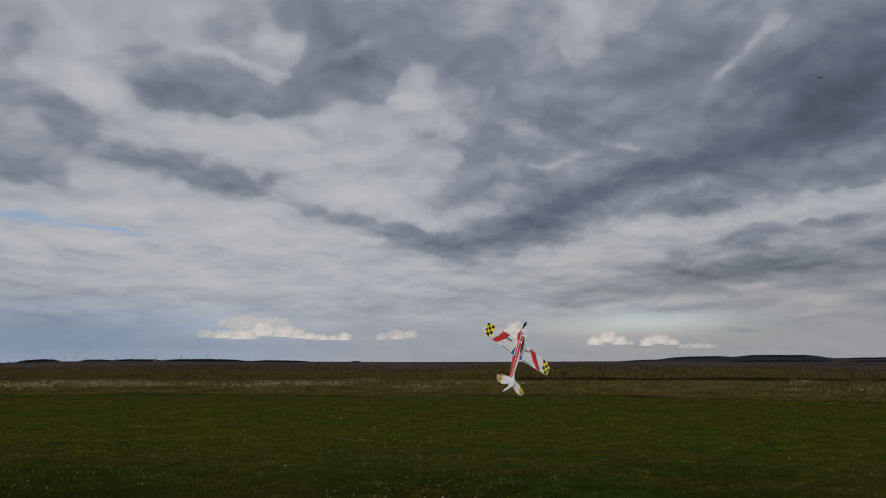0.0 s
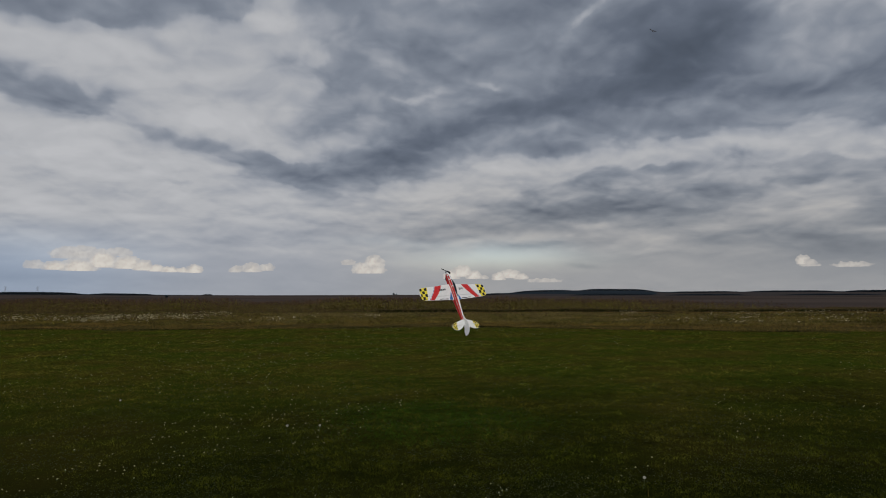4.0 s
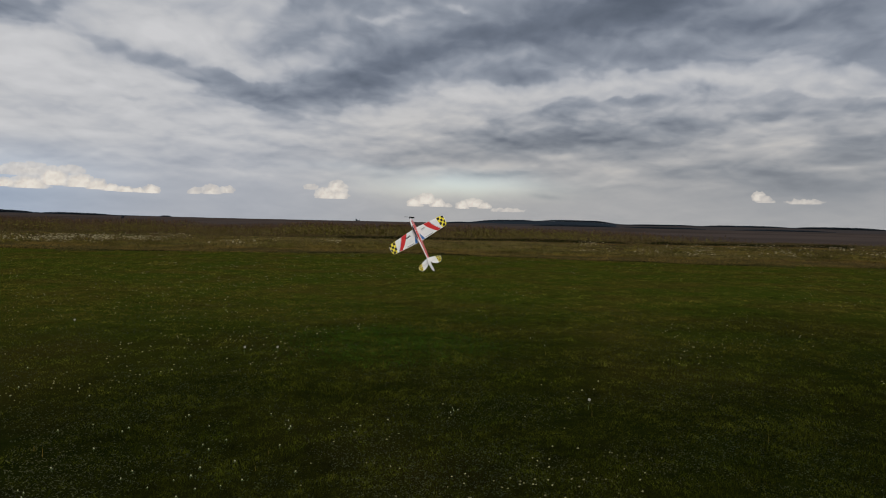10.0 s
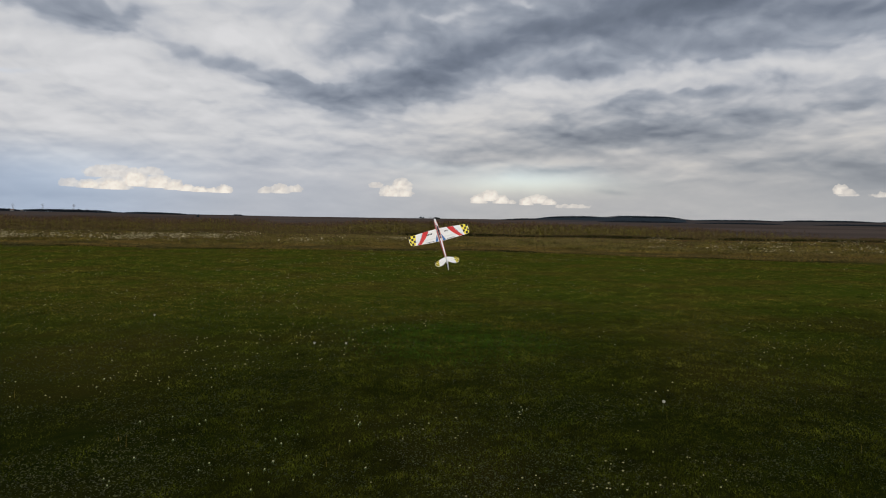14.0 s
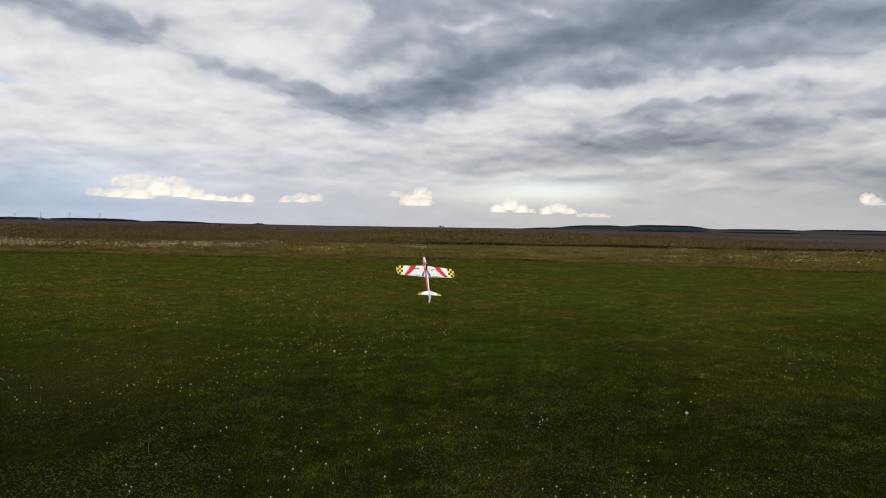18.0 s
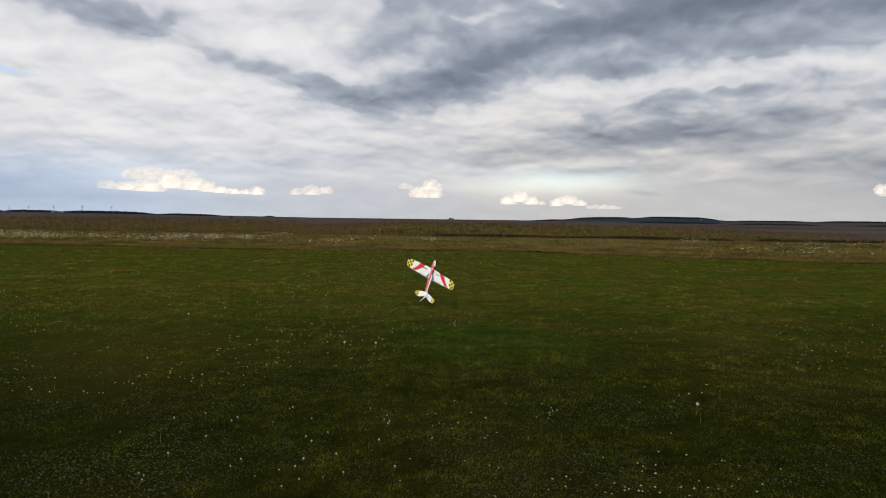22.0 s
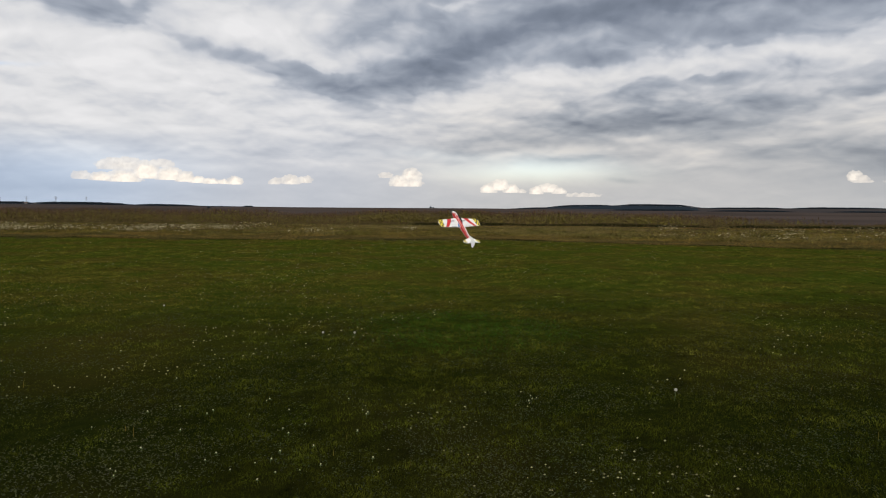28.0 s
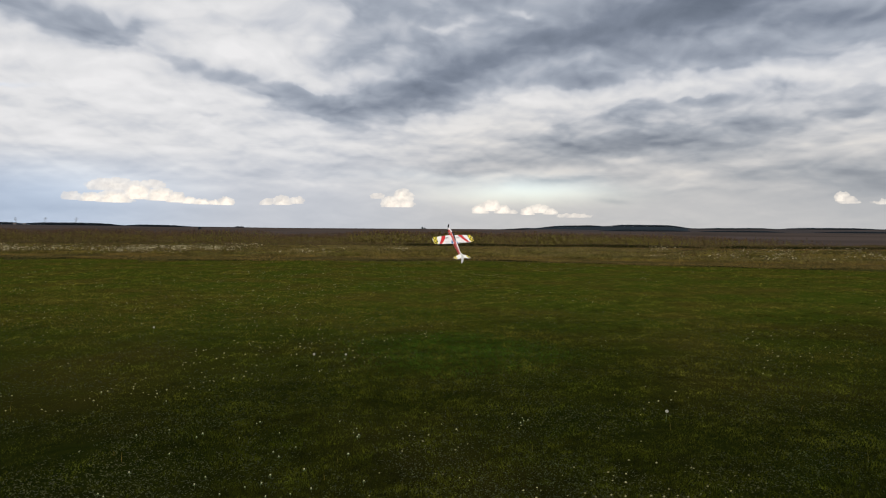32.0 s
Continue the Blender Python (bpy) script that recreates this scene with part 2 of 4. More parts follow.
ramp = wnode("ShaderNodeValToRGB")
feed(ramp, 0, calc("MULTIPLY_ADD", tone, 0.66, 0.193))
stops = ramp.color_ramp.elements
stops[0].position, stops[0].color = 0.0, (0.110, 0.131, 0.168, 1)
stops[1].position, stops[1].color = 1.0, (0.87, 0.855, 0.85, 1)
for place, colour in ((0.17, (0.150, 0.177, 0.226, 1)), (0.345, (0.224, 0.256, 0.318, 1)), (0.52, (0.380, 0.415, 0.478, 1)), (0.695, (0.592, 0.608, 0.648, 1)), (0.84, (0.762, 0.756, 0.760, 1))):
    stops.new(place).color = colour
# the low evening sky is warmer to the east and bluer to the west
low_sky = ramp01(elevation, 13.0, 3.0)
warm = calc("MULTIPLY", low_sky, ramp01(azimuth, -12.0, 10.0))
cool = calc("MULTIPLY", ramp01(elevation, 6.5, 2.0), ramp01(azimuth, -12.0, -30.0))
cover = vec("MULTIPLY", ramp.outputs[0], blend(warm, (1, 1, 1, 1), (1.05, 0.995, 0.905, 1)))
cover = vec("MULTIPLY", cover, blend(cool, (1, 1, 1, 1), (0.89, 1.0, 1.13, 1)))

# open sky between the clouds
sky = wnode("ShaderNodeTexSky", sky_type="NISHITA", sun_disc=False, sun_elevation=radians(SUN_ELEVATION), sun_rotation=radians(SUN_TURN))
open_sky = vec("MULTIPLY", sky.outputs[0], (0.150, 0.144, 0.160))
holes = 0.0


def gap(az, el, wide_deg, high_deg, amount):
    global holes
    holes = calc("MULTIPLY_ADD", bump_at(ragged, az, el, wide_deg, high_deg, 0), amount, holes)


gap(-40.2, 10.6, 2.7, 0.4, 0.75)
gap(-35.4, 10.2, 2.9, 0.2, 0.80)
gap(9.0, 2.9, 6.5, 1.0, 0.70)
gap(2.6, 4.3, 7.3, 0.5, 0.10)
sky_colour = blend(calc("MULTIPLY", holes, 1.0, clamp=True), cover, open_sky)

# sunlit heaps low over the horizon, knobbed above and flat below
curls = vec("SUBTRACT", fractal(angles.outputs[0], 2.4, 4, 0.55, 0.0, True), (0.5, 0.5, 0.5))
curled = vec("ADD", angles.outputs[0], vec("MULTIPLY", curls, (0.62, 0.42, 0.0)))
knobs = billows(curled, 1.5, 1.0)
knob_light = calc("SUBTRACT", billows(vec("ADD", curled, (-0.12, 0.20, 0.0)), 1.5, 1.0), knobs)
heaps = 0.0


def cumulus(az, el, wide_deg, high_deg, strength=1.0):
    """One rounded head of a heap."""
    global heaps
    body = bump_at(curled, az, el - high_deg * 0.3, wide_deg * 1.02, high_deg * 1.2, 0)
    base = ramp01(elevation, el - high_deg * 0.9, el - high_deg * 0.75)
    heaps = calc("MAXIMUM", heaps, calc("MULTIPLY", calc("MULTIPLY", body, base), strength))


cumulus(-22.92, 2.67, 1.09, 0.79, 1.00)
cumulus(-24.47, 2.19, 1.25, 0.55, 1.00)
cumulus(-26.01, 2.14, 0.97, 0.41, 0.90)
cumulus(-21.23, 2.45, 1.01, 0.61, 1.00)
cumulus(-20.07, 2.22, 0.83, 0.47, 1.00)
cumulus(-19.14, 2.03, 0.65, 0.33, 1.00)
cumulus(-18.07, 1.94, 0.75, 0.28, 1.00)
cumulus(-16.28, 1.99, 0.62, 0.38, 1.00)
cumulus(-17.13, 1.90, 0.57, 0.24, 0.90)
cumulus(-27.32, 2.31, 1.13, 0.54, 0.50)
cumulus(-24.52, 3.25, 2.71, 0.74, 0.55)
cumulus(-21.81, 3.38, 1.84, 0.56, 0.45)
cumulus(-13.09, 2.04, 0.67, 0.38, 0.60)
cumulus(-11.80, 2.18, 0.87, 0.53, 0.70)
cumulus(-10.59, 2.22, 0.77, 0.43, 0.65)
cumulus(-1.69, 2.74, 0.97, 0.63, 0.80)
cumulus(-2.55, 2.14, 1.07, 0.58, 0.85)
cumulus(-1.49, 2.06, 0.87, 0.48, 0.80)
cumulus(-3.82, 2.70, 0.97, 0.39, 0.50)
cumulus(4.97, 1.57, 0.67, 0.48, 0.95)
cumulus(5.88, 1.86, 0.82, 0.58, 1.00)
cumulus(6.85, 1.54, 0.72, 0.43, 1.00)
cumulus(7.71, 1.36, 0.57, 0.24, 0.60)
cumulus(9.04, 1.42, 0.66, 0.43, 0.85)
cumulus(9.98, 1.62, 0.84, 0.48, 0.90)
cumulus(10.92, 1.39, 0.75, 0.33, 0.80)
cumulus(12.88, 1.08, 2.10, 0.28, 0.50)
cumulus(32.62, 2.43, 0.48, 0.45, 0.80)
cumulus(33.20, 2.26, 0.67, 0.28, 0.60)
cumulus(-12.01, 2.16, 1.69, 0.47, 0.50)
cumulus(32.71, 2.55, 0.56, 0.31, 0.70)
cumulus(35.87, 2.05, 1.88, 0.30, 0.55)
cumulus(33.13, 2.11, 1.19, 0.26, 0.50)
heap_body = calc("MULTIPLY_ADD", calc("SUBTRACT", 0.42, knobs), calc("MULTIPLY", heaps, 0.7), heaps)
heap_mask = calc("MULTIPLY", ramp01(heap_body, 0.33, 0.40), ramp01(heaps, 0.3, 0.8, 0.55, 1.0))
heap_ramp = wnode("ShaderNodeValToRGB")
feed(heap_ramp, 0, calc("MULTIPLY_ADD", knob_light, 0.75, calc("MULTIPLY_ADD", heaps, 0.34, 0.36)))
heap_stops = heap_ramp.color_ramp.elements
heap_stops[0].position, heap_stops[0].color = 0.24, (0.64, 0.62, 0.61, 1)
heap_stops[1].position, heap_stops[1].color = 0.74, (1.16, 1.06, 0.92, 1)
heap_stops.new(0.46).color = (0.88, 0.80, 0.71, 1)
sky_colour = blend(heap_mask, sky_colour, heap_ramp.outputs[0])

background = wnode("ShaderNodeBackground")
feed(background, 0, sky_colour), feed(background, 1, 1.0)
wt.links.new(background.outputs[0], wnode("ShaderNodeOutputWorld").inputs[0])

sun_data = bpy.data.lights.new("sun", "SUN")
sun_data.energy, sun_data.angle, sun_data.color = 2.8, radians(25), (1.0, 0.93, 0.84)
sun = new("sun", sun_data)
sun.matrix_world = look((0, 0, 60), (-60 * math.sin(radians(SUN_TURN)), -60 * math.cos(radians(SUN_TURN)), 60 - 60 * math.tan(radians(SUN_ELEVATION))))


# ---- materials ----
def material(name, colour, rough=0.6, vary=(), spread_to=None, scale=4.0, island=0.0, metal=0.0, bump=0.0, bump_scale=60.0, specular=0.3, patch=None, patch_scale=0.25, band=None, band_patch=None, mottle=0.0, mottle_scale=12.0):
    """A surface: a base colour, mottled towards spread_to at a fine scale and towards patch at a coarse one, varied piece by piece."""
    m = bpy.data.materials.new(name)
    m.use_nodes = True
    t = m.node_tree
    bsdf = t.nodes["Principled BSDF"]
    bsdf.inputs["Roughness"].default_value, bsdf.inputs["Metallic"].default_value = rough, metal
    bsdf.inputs["Specular IOR Level"].default_value = specular

    def add(kind, **values):
        n = t.nodes.new(kind)
        for key, value in values.items():
            setattr(n, key, value)
        return n

    where = add("ShaderNodeTexCoord").outputs["Object"]

    def noise_of(size, detail=5.0):
        n = add("ShaderNodeTexNoise")
        t.links.new(where, n.inputs["Vector"])
        n.inputs["Scale"].default_value, n.inputs["Detail"].default_value = size, detail
        return n.outputs[0]

    def mixed(factor, a, b, low=0.35, high=0.65):
        r = add("ShaderNodeMapRange")
        t.links.new(factor, r.inputs[0])
        r.inputs[1].default_value, r.inputs[2].default_value = low, high
        n = add("ShaderNodeMix", data_type="RGBA")
        t.links.new(r.outputs[0], n.inputs[0])
        for i, v in ((6, a), (7, b)):
            if isinstance(v, bpy.types.NodeSocket):
                t.links.new(v, n.inputs[i])
            else:
                n.inputs[i].default_value = (*v, 1)
        return n.outputs[2]

    result = mixed(noise_of(scale), colour, spread_to or tuple(c * 0.8 for c in colour))
    if patch:
        result = mixed(noise_of(patch_scale, 4.0), result, patch, 0.42, 0.66)
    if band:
        # beyond some distance along y a brighter second colour stands in for lit blade tips
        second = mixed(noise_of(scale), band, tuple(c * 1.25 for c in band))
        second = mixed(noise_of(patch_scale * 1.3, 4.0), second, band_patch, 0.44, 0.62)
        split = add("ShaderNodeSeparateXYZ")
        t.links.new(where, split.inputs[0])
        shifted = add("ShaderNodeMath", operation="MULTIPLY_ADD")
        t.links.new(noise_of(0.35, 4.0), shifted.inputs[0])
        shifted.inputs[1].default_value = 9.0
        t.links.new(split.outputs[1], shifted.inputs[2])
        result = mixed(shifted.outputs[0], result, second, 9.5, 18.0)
    if mottle:
        # lighter and darker spots, in three sizes
        for size in (mottle_scale, mottle_scale * 0.36, mottle_scale * 0.15):
            r = add("ShaderNodeMapRange")
            t.links.new(noise_of(size, 6.0), r.inputs[0])
            for i, v in ((1, 0.32), (2, 0.68), (3, 1 - mottle), (4, 1 + mottle)):
                r.inputs[i].default_value = v
            tint = add("ShaderNodeHueSaturation")
            t.links.new(r.outputs[0], tint.inputs["Value"])
            t.links.new(result, tint.inputs["Color"])
            result = tint.outputs[0]
    if island:
        value = add("ShaderNodeHueSaturation")
        r = add("ShaderNodeMapRange")
        t.links.new(add("ShaderNodeNewGeometry").outputs["Random Per Island"], r.inputs[0])
        r.inputs[3].default_value, r.inputs[4].default_value = 1 - island, 1 + island
        t.links.new(r.outputs[0], value.inputs["Value"])
        t.links.new(result, value.inputs["Color"])
        result = value.outputs[0]
    t.links.new(result, bsdf.inputs["Base Color"])
    if bump:
        b = add("ShaderNodeBump")
        b.inputs["Strength"].default_value = bump
        t.links.new(noise_of(bump_scale), b.inputs["Height"])
        t.links.new(b.outputs[0], bsdf.inputs["Normal"])
    return m


# near turf is almost black, painting the shade in the gaps between blades
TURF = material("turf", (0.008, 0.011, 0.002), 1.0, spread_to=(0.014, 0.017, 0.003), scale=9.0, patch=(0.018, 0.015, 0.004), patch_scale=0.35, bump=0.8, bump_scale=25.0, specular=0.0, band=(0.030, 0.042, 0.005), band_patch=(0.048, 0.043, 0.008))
MEADOW_SOIL = material("meadow_soil", (0.045, 0.040, 0.014), 1.0, spread_to=(0.032, 0.034, 0.010), scale=1.5, patch=(0.06, 0.045, 0.019), patch_scale=0.15, bump=0.8, bump_scale=8.0, specular=0.0)
PLOUGHED = material("ploughed_soil", (0.070, 0.056, 0.049), 1.0, spread_to=(0.084, 0.064, 0.054), scale=0.08, patch=(0.044, 0.036, 0.031), patch_scale=0.012, bump=0.5, bump_scale=2.0, specular=0.0)
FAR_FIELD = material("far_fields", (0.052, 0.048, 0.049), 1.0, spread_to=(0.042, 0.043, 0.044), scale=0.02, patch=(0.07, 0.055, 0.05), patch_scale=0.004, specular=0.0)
# the blue of distance haze is mixed into this hillside colour
FAR_HILL = material("hazed_wooded_hillside", (0.026, 0.037, 0.050), 1.0, spread_to=(0.021, 0.031, 0.038), scale=0.02, patch=(0.03, 0.036, 0.044), patch_scale=0.005, specular=0.0)
# near colour held dark, band colour raised: the brighter light farther off is painted
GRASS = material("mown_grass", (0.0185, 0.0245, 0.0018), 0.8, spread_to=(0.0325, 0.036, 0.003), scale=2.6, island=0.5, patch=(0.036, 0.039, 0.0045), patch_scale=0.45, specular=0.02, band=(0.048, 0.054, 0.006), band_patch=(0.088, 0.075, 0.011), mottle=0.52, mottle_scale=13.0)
LUSH_GRASS = material("lush_grass", (0.018, 0.046, 0.004), 0.8, spread_to=(0.028, 0.058, 0.006), scale=5.0, island=0.45, specular=0.02, mottle=0.4, mottle_scale=9.0)
YELLOWED_GRASS = material("yellowed_grass", (0.098, 0.074, 0.012), 0.8, spread_to=(0.070, 0.060, 0.010), scale=3.0, island=0.45, specular=0.02, mottle=0.4, mottle_scale=6.0)
LOW_LEAF = material("low_leaf", (0.034, 0.044, 0.014), 0.6, spread_to=(0.022, 0.027, 0.008), scale=6.0, island=0.6, patch=(0.05, 0.05, 0.018), patch_scale=0.8, specular=0.15)
DRY_GRASS = material("dry_grass", (0.170, 0.112, 0.030), 0.8, spread_to=(0.110, 0.076, 0.019), scale=0.9, island=0.45, patch=(0.060, 0.050, 0.015), patch_scale=0.3, specular=0.03)
MEADOW_GRASS = material("meadow_grass", (0.098, 0.084, 0.015), 0.8, spread_to=(0.138, 0.097, 0.022), scale=0.8, island=0.45, patch=(0.050, 0.050, 0.010), patch_scale=0.3, specular=0.03, mottle=0.45, mottle_scale=3.0)
PALE_GRASS = material("pale_grass", (0.185, 0.145, 0.055), 0.8, spread_to=(0.125, 0.098, 0.034), scale=0.7, island=0.5, patch=(0.085, 0.08, 0.02), patch_scale=0.35, specular=0.03)
BROWN_LEAF = material("browned_weed_leaf", (0.074, 0.055, 0.020), 0.8, spread_to=(0.062, 0.052, 0.016), scale=0.4, island=0.4, patch=(0.092, 0.056, 0.024), patch_scale=0.12, specular=0.03)
WEED_LEAF = material("weed_leaf", (0.128, 0.130, 0.016), 0.8, spread_to=(0.122, 0.098, 0.018), scale=0.35, island=0.4, patch=(0.070, 0.046, 0.020), patch_scale=0.09, specular=0.03)
WEED_STEM = material("weed_stem", (0.10, 0.072, 0.026), 0.8, spread_to=(0.075, 0.056, 0.022), scale=2.0, island=0.4, specular=0.05)
WEED_HEAD = material("weed_seed_head", (0.085, 0.050, 0.030), 0.9, spread_to=(0.060, 0.038, 0.024), scale=3.0, island=0.5, specular=0.03)
# blade colour dark enough to pass for shade along the two edges
SHADE_BLADES = material("shade_dark_blades", (0.010, 0.013, 0.004), 0.8, spread_to=(0.020, 0.019, 0.007), scale=1.0, island=0.5, specular=0.03)
UMBEL = material("white_umbel", (0.36, 0.32, 0.20), 0.8, spread_to=(0.24, 0.21, 0.12), scale=3.0, island=0.45, specular=0.05)
DULL_PETAL = material("dull_clover_petal", (0.31, 0.29, 0.16), 0.8, spread_to=(0.22, 0.20, 0.10), scale=40.0, island=0.45, specular=0.1)
PETAL = material("clover_petal", (0.42, 0.40, 0.27), 0.7, spread_to=(0.32, 0.30, 0.18), scale=120.0, island=0.35, specular=0.2)
FLUFF = material("seed_fluff", (0.36, 0.35, 0.30), 0.9, spread_to=(0.26, 0.25, 0.21), scale=90.0, specular=0.1)
STALK = material("flower_stalk", (0.07, 0.10, 0.03), 0.6, scale=40.0)
# dark foliage with distance haze put in as a bluer, paler base colour
FAR_LEAF = material("hazed_far_foliage", (0.025, 0.035, 0.045), 0.9, spread_to=(0.031, 0.040, 0.050), scale=0.15, island=0.3, specular=0.03)
BARK = material("bark", (0.06, 0.045, 0.035), 0.9, scale=3.0)
# pylon steel, its colour paled and blued to give distance haze
STEEL = material("hazed_galvanised_steel", (0.30, 0.33, 0.38), 0.6, scale=0.4)
RENDER_WHITE = material("limewashed_wall", (0.20, 0.195, 0.19), 0.9, scale=0.3)
ROOF_TILE = material("dull_roof", (0.16, 0.11, 0.09), 0.8, scale=0.5)
FOAM = material("white_foam", (0.76, 0.76, 0.74), 0.65, spread_to=(0.70, 0.70, 0.69), scale=25.0, bump=0.12, bump_scale=350.0)
RED = material("red_film", (0.58, 0.028, 0.026), 0.4, spread_to=(0.50, 0.024, 0.024), scale=30.0)
ORANGE = material("orange_film", (0.75, 0.16, 0.03), 0.4, scale=30.0)
YELLOW = material("yellow_film", (0.82, 0.69, 0.05), 0.4, spread_to=(0.78, 0.63, 0.04), scale=30.0)
BLACK = material("black_film", (0.012, 0.012, 0.014), 0.4, scale=30.0)
BLUE = material("blue_film", (0.045, 0.16, 0.42), 0.4, scale=30.0)
CANOPY = material("dark_canopy", (0.014, 0.016, 0.022), 0.18, scale=10.0, specular=0.5)
INK = material("dark_lettering", (0.03, 0.03, 0.035), 0.5, scale=30.0)
PLASTIC = material("black_plastic", (0.02, 0.02, 0.02), 0.45, scale=30.0)
CARBON = material("carbon_rod", (0.02, 0.02, 0.022), 0.35, scale=90.0)
ALLOY = material("motor_alloy", (0.35, 0.35, 0.37), 0.35, scale=60.0, metal=0.9)
FEATHER = material("dark_feather", (0.020, 0.018, 0.017), 0.8, spread_to=(0.035, 0.03, 0.026), scale=9.0)


# ---- mesh helpers ----
def link_mesh(name, verts, faces, mats, index=None, parent=None, label="", smooth=False):
    """One mesh object out of arrays of places and triangles (or a list of polygons)."""
    me = bpy.data.meshes.new(name)
    if isinstance(faces, np.ndarray):
        n, m, k = len(verts), len(faces), faces.shape[1]
        me.vertices.add(n)
        me.vertices.foreach_set("co", np.asarray(verts, dtype=np.float32).ravel())
        me.loops.add(m * k)
        me.loops.foreach_set("vertex_index", faces.astype(np.int32).ravel())
        me.polygons.add(m)
        me.polygons.foreach_set("loop_start", np.arange(0, m * k, k, dtype=np.int32))
    else:
        me.from_pydata([tuple(v) for v in verts], [], faces)
    for mat in mats:
        me.materials.append(mat)
    if index is not None:
        me.polygons.foreach_set("material_index", np.asarray(index, dtype=np.int32))
    if smooth:
        me.polygons.foreach_set("use_smooth", np.ones(len(me.polygons), dtype=bool))
    me.update(calc_edges=True)
    ob = new(name, me)
    ob.parent = parent
    if label:
        ob["label"] = label
    return ob


def part(name, bm, mat, parent, label="", smooth=False):
    """Links a bmesh as one mesh object under a thing or under a part."""
    me = bpy.data.meshes.new(name)
    bmesh.ops.recalc_face_normals(bm, faces=bm.faces)
    bm.to_mesh(me)
    bm.free()
    me.materials.append(mat)
    if smooth:
        me.polygons.foreach_set("use_smooth", np.ones(len(me.polygons), dtype=bool))
    ob = new(name, me)
    ob.parent = parent
    if label:
        ob["label"] = label
    return ob


def loft(rings, caps=True):
    """A bmesh skin over rings of equal count."""
    bm = bmesh.new()
    rows = [[bm.verts.new(v) for v in ring] for ring in rings]
    for a, b in zip(rows, rows[1:]):
        for i in range(len(a)):
            bm.faces.new((a[i], a[i - 1], b[i - 1], b[i]))
    if caps:
        bm.faces.new(rows[0])
        bm.faces.new(rows[-1])
    return bm


def rod(a, b, r0, r1, sides=8):
    a, b = Vector(a), Vector(b)
    turn = (b - a).to_track_quat("Z", "Y").to_matrix()
    return loft([[p + turn @ Vector((r * math.cos(i * math.tau / sides), r * math.sin(i * math.tau / sides), 0)) for i in range(sides)] for p, r in ((a, r0), (b, r1))])


def slab(outline, z0, z1, swap=None):
    """A plate with a given outline (x, y), from z0 to z1; swap turns each corner's axes."""
    swap = swap or (lambda x, y, z: (x, y, z))
    return loft([[swap(x, y, z) for x, y in outline] for z in (z0, z1)])


# ---- the land ----
AZ = np.array([-180, -60, -41.5, -38, -30, -25, -18, -12, -4, 3, 6, 9, 12, 17, 20.5, 23, 26, 30, 36, 42, 60, 180])
EL = np.array([0.0, 0.05, -0.10, 0.02, 0.0, -0.03, -0.12, -0.20, -0.36, -0.37, -0.26, -0.08, 0.06, 0.15, 0.12, -0.06, -0.04, 0.0, 0.0, -0.03, 0.0, 0.0])


def smooth01(v, a, b):
    s = np.clip((v - a) / (b - a), 0, 1)
    return s * s * (3 - 2 * s)


def land(x, y):
    """Height of the ground: a level strip, a shallow valley to the east, low hills far off."""
    x, y = np.asarray(x, float), np.asarray(y, float)
    r = np.hypot(x, y)
    az = np.degrees(np.arctan2(x, y))
    east = smooth01(az, 5, 14)
    far = np.tan(np.radians(np.interp(az, AZ, EL))) * 3600 + 1.6
    valley = -0.004 * np.clip(r - 100, 0, 1800)
    west_z = far * smooth01(r, 520, 2600)
    east_z = valley * (1 - smooth01(r, 1900, 3500)) + far * smooth01(r, 1900, 3500)
    z = west_z * (1 - east) + east_z * east
    rough = 0.035 * np.sin(x * 0.31 + 1.3) * np.sin(y * 0.23 + 0.4) + 0.02 * np.sin(x * 0.9 + y * 0.5) * np.sin(y * 0.77 - x * 0.2)
    return z + rough * smooth01(r, 6, 14) * (1 - smooth01(r, 200, 400))


def strip_edge(x):
    """Where the mown strip ends."""
    return np.interp(x, [-60, -27, -13, 5, 10, 16, 23, 60], [30.0, 30.8, 31.2, 30.6, 28.4, 25.6, 25.0, 24.0])


def weed_foot(x):
    """Where the tall weeds begin."""
    return np.interp(x, [-80, -39, 0, 19, 33, 60], [60, 58, 55.5, 53.5, 51, 48])


rads = np.concatenate([[0.0], np.geomspace(1.5, 80, 54), np.geomspace(88, 4900, 60)])
turns = np.radians(np.concatenate([np.arange(-180, -50, 5.0), np.arange(-50, 50, 0.8), np.arange(50, 180, 5.0)]))
gr, ga = np.meshgrid(rads, turns, indexing="ij")
gx, gy = gr * np.sin(ga), gr * np.cos(ga)
gv = np.stack([gx, gy, land(gx, gy)], -1).reshape(-1, 3)
k = len(turns)
ii, jj = np.meshgrid(np.arange(len(rads) - 1), np.arange(k), indexing="ij")
quad = np.stack([ii * k + jj, ii * k + (jj + 1) % k, (ii + 1) * k + (jj + 1) % k, (ii + 1) * k + jj], -1).reshape(-1, 4)[:, ::-1]
mid = gv[quad].mean(1)
mr, maz = np.hypot(mid[:, 0], mid[:, 1]), np.degrees(np.arctan2(mid[:, 0], mid[:, 1]))
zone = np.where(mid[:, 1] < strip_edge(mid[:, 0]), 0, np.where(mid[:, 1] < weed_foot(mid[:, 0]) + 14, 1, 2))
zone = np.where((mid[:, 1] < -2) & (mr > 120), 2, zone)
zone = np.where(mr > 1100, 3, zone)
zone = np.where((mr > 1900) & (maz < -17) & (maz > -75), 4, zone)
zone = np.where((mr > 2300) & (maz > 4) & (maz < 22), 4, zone)
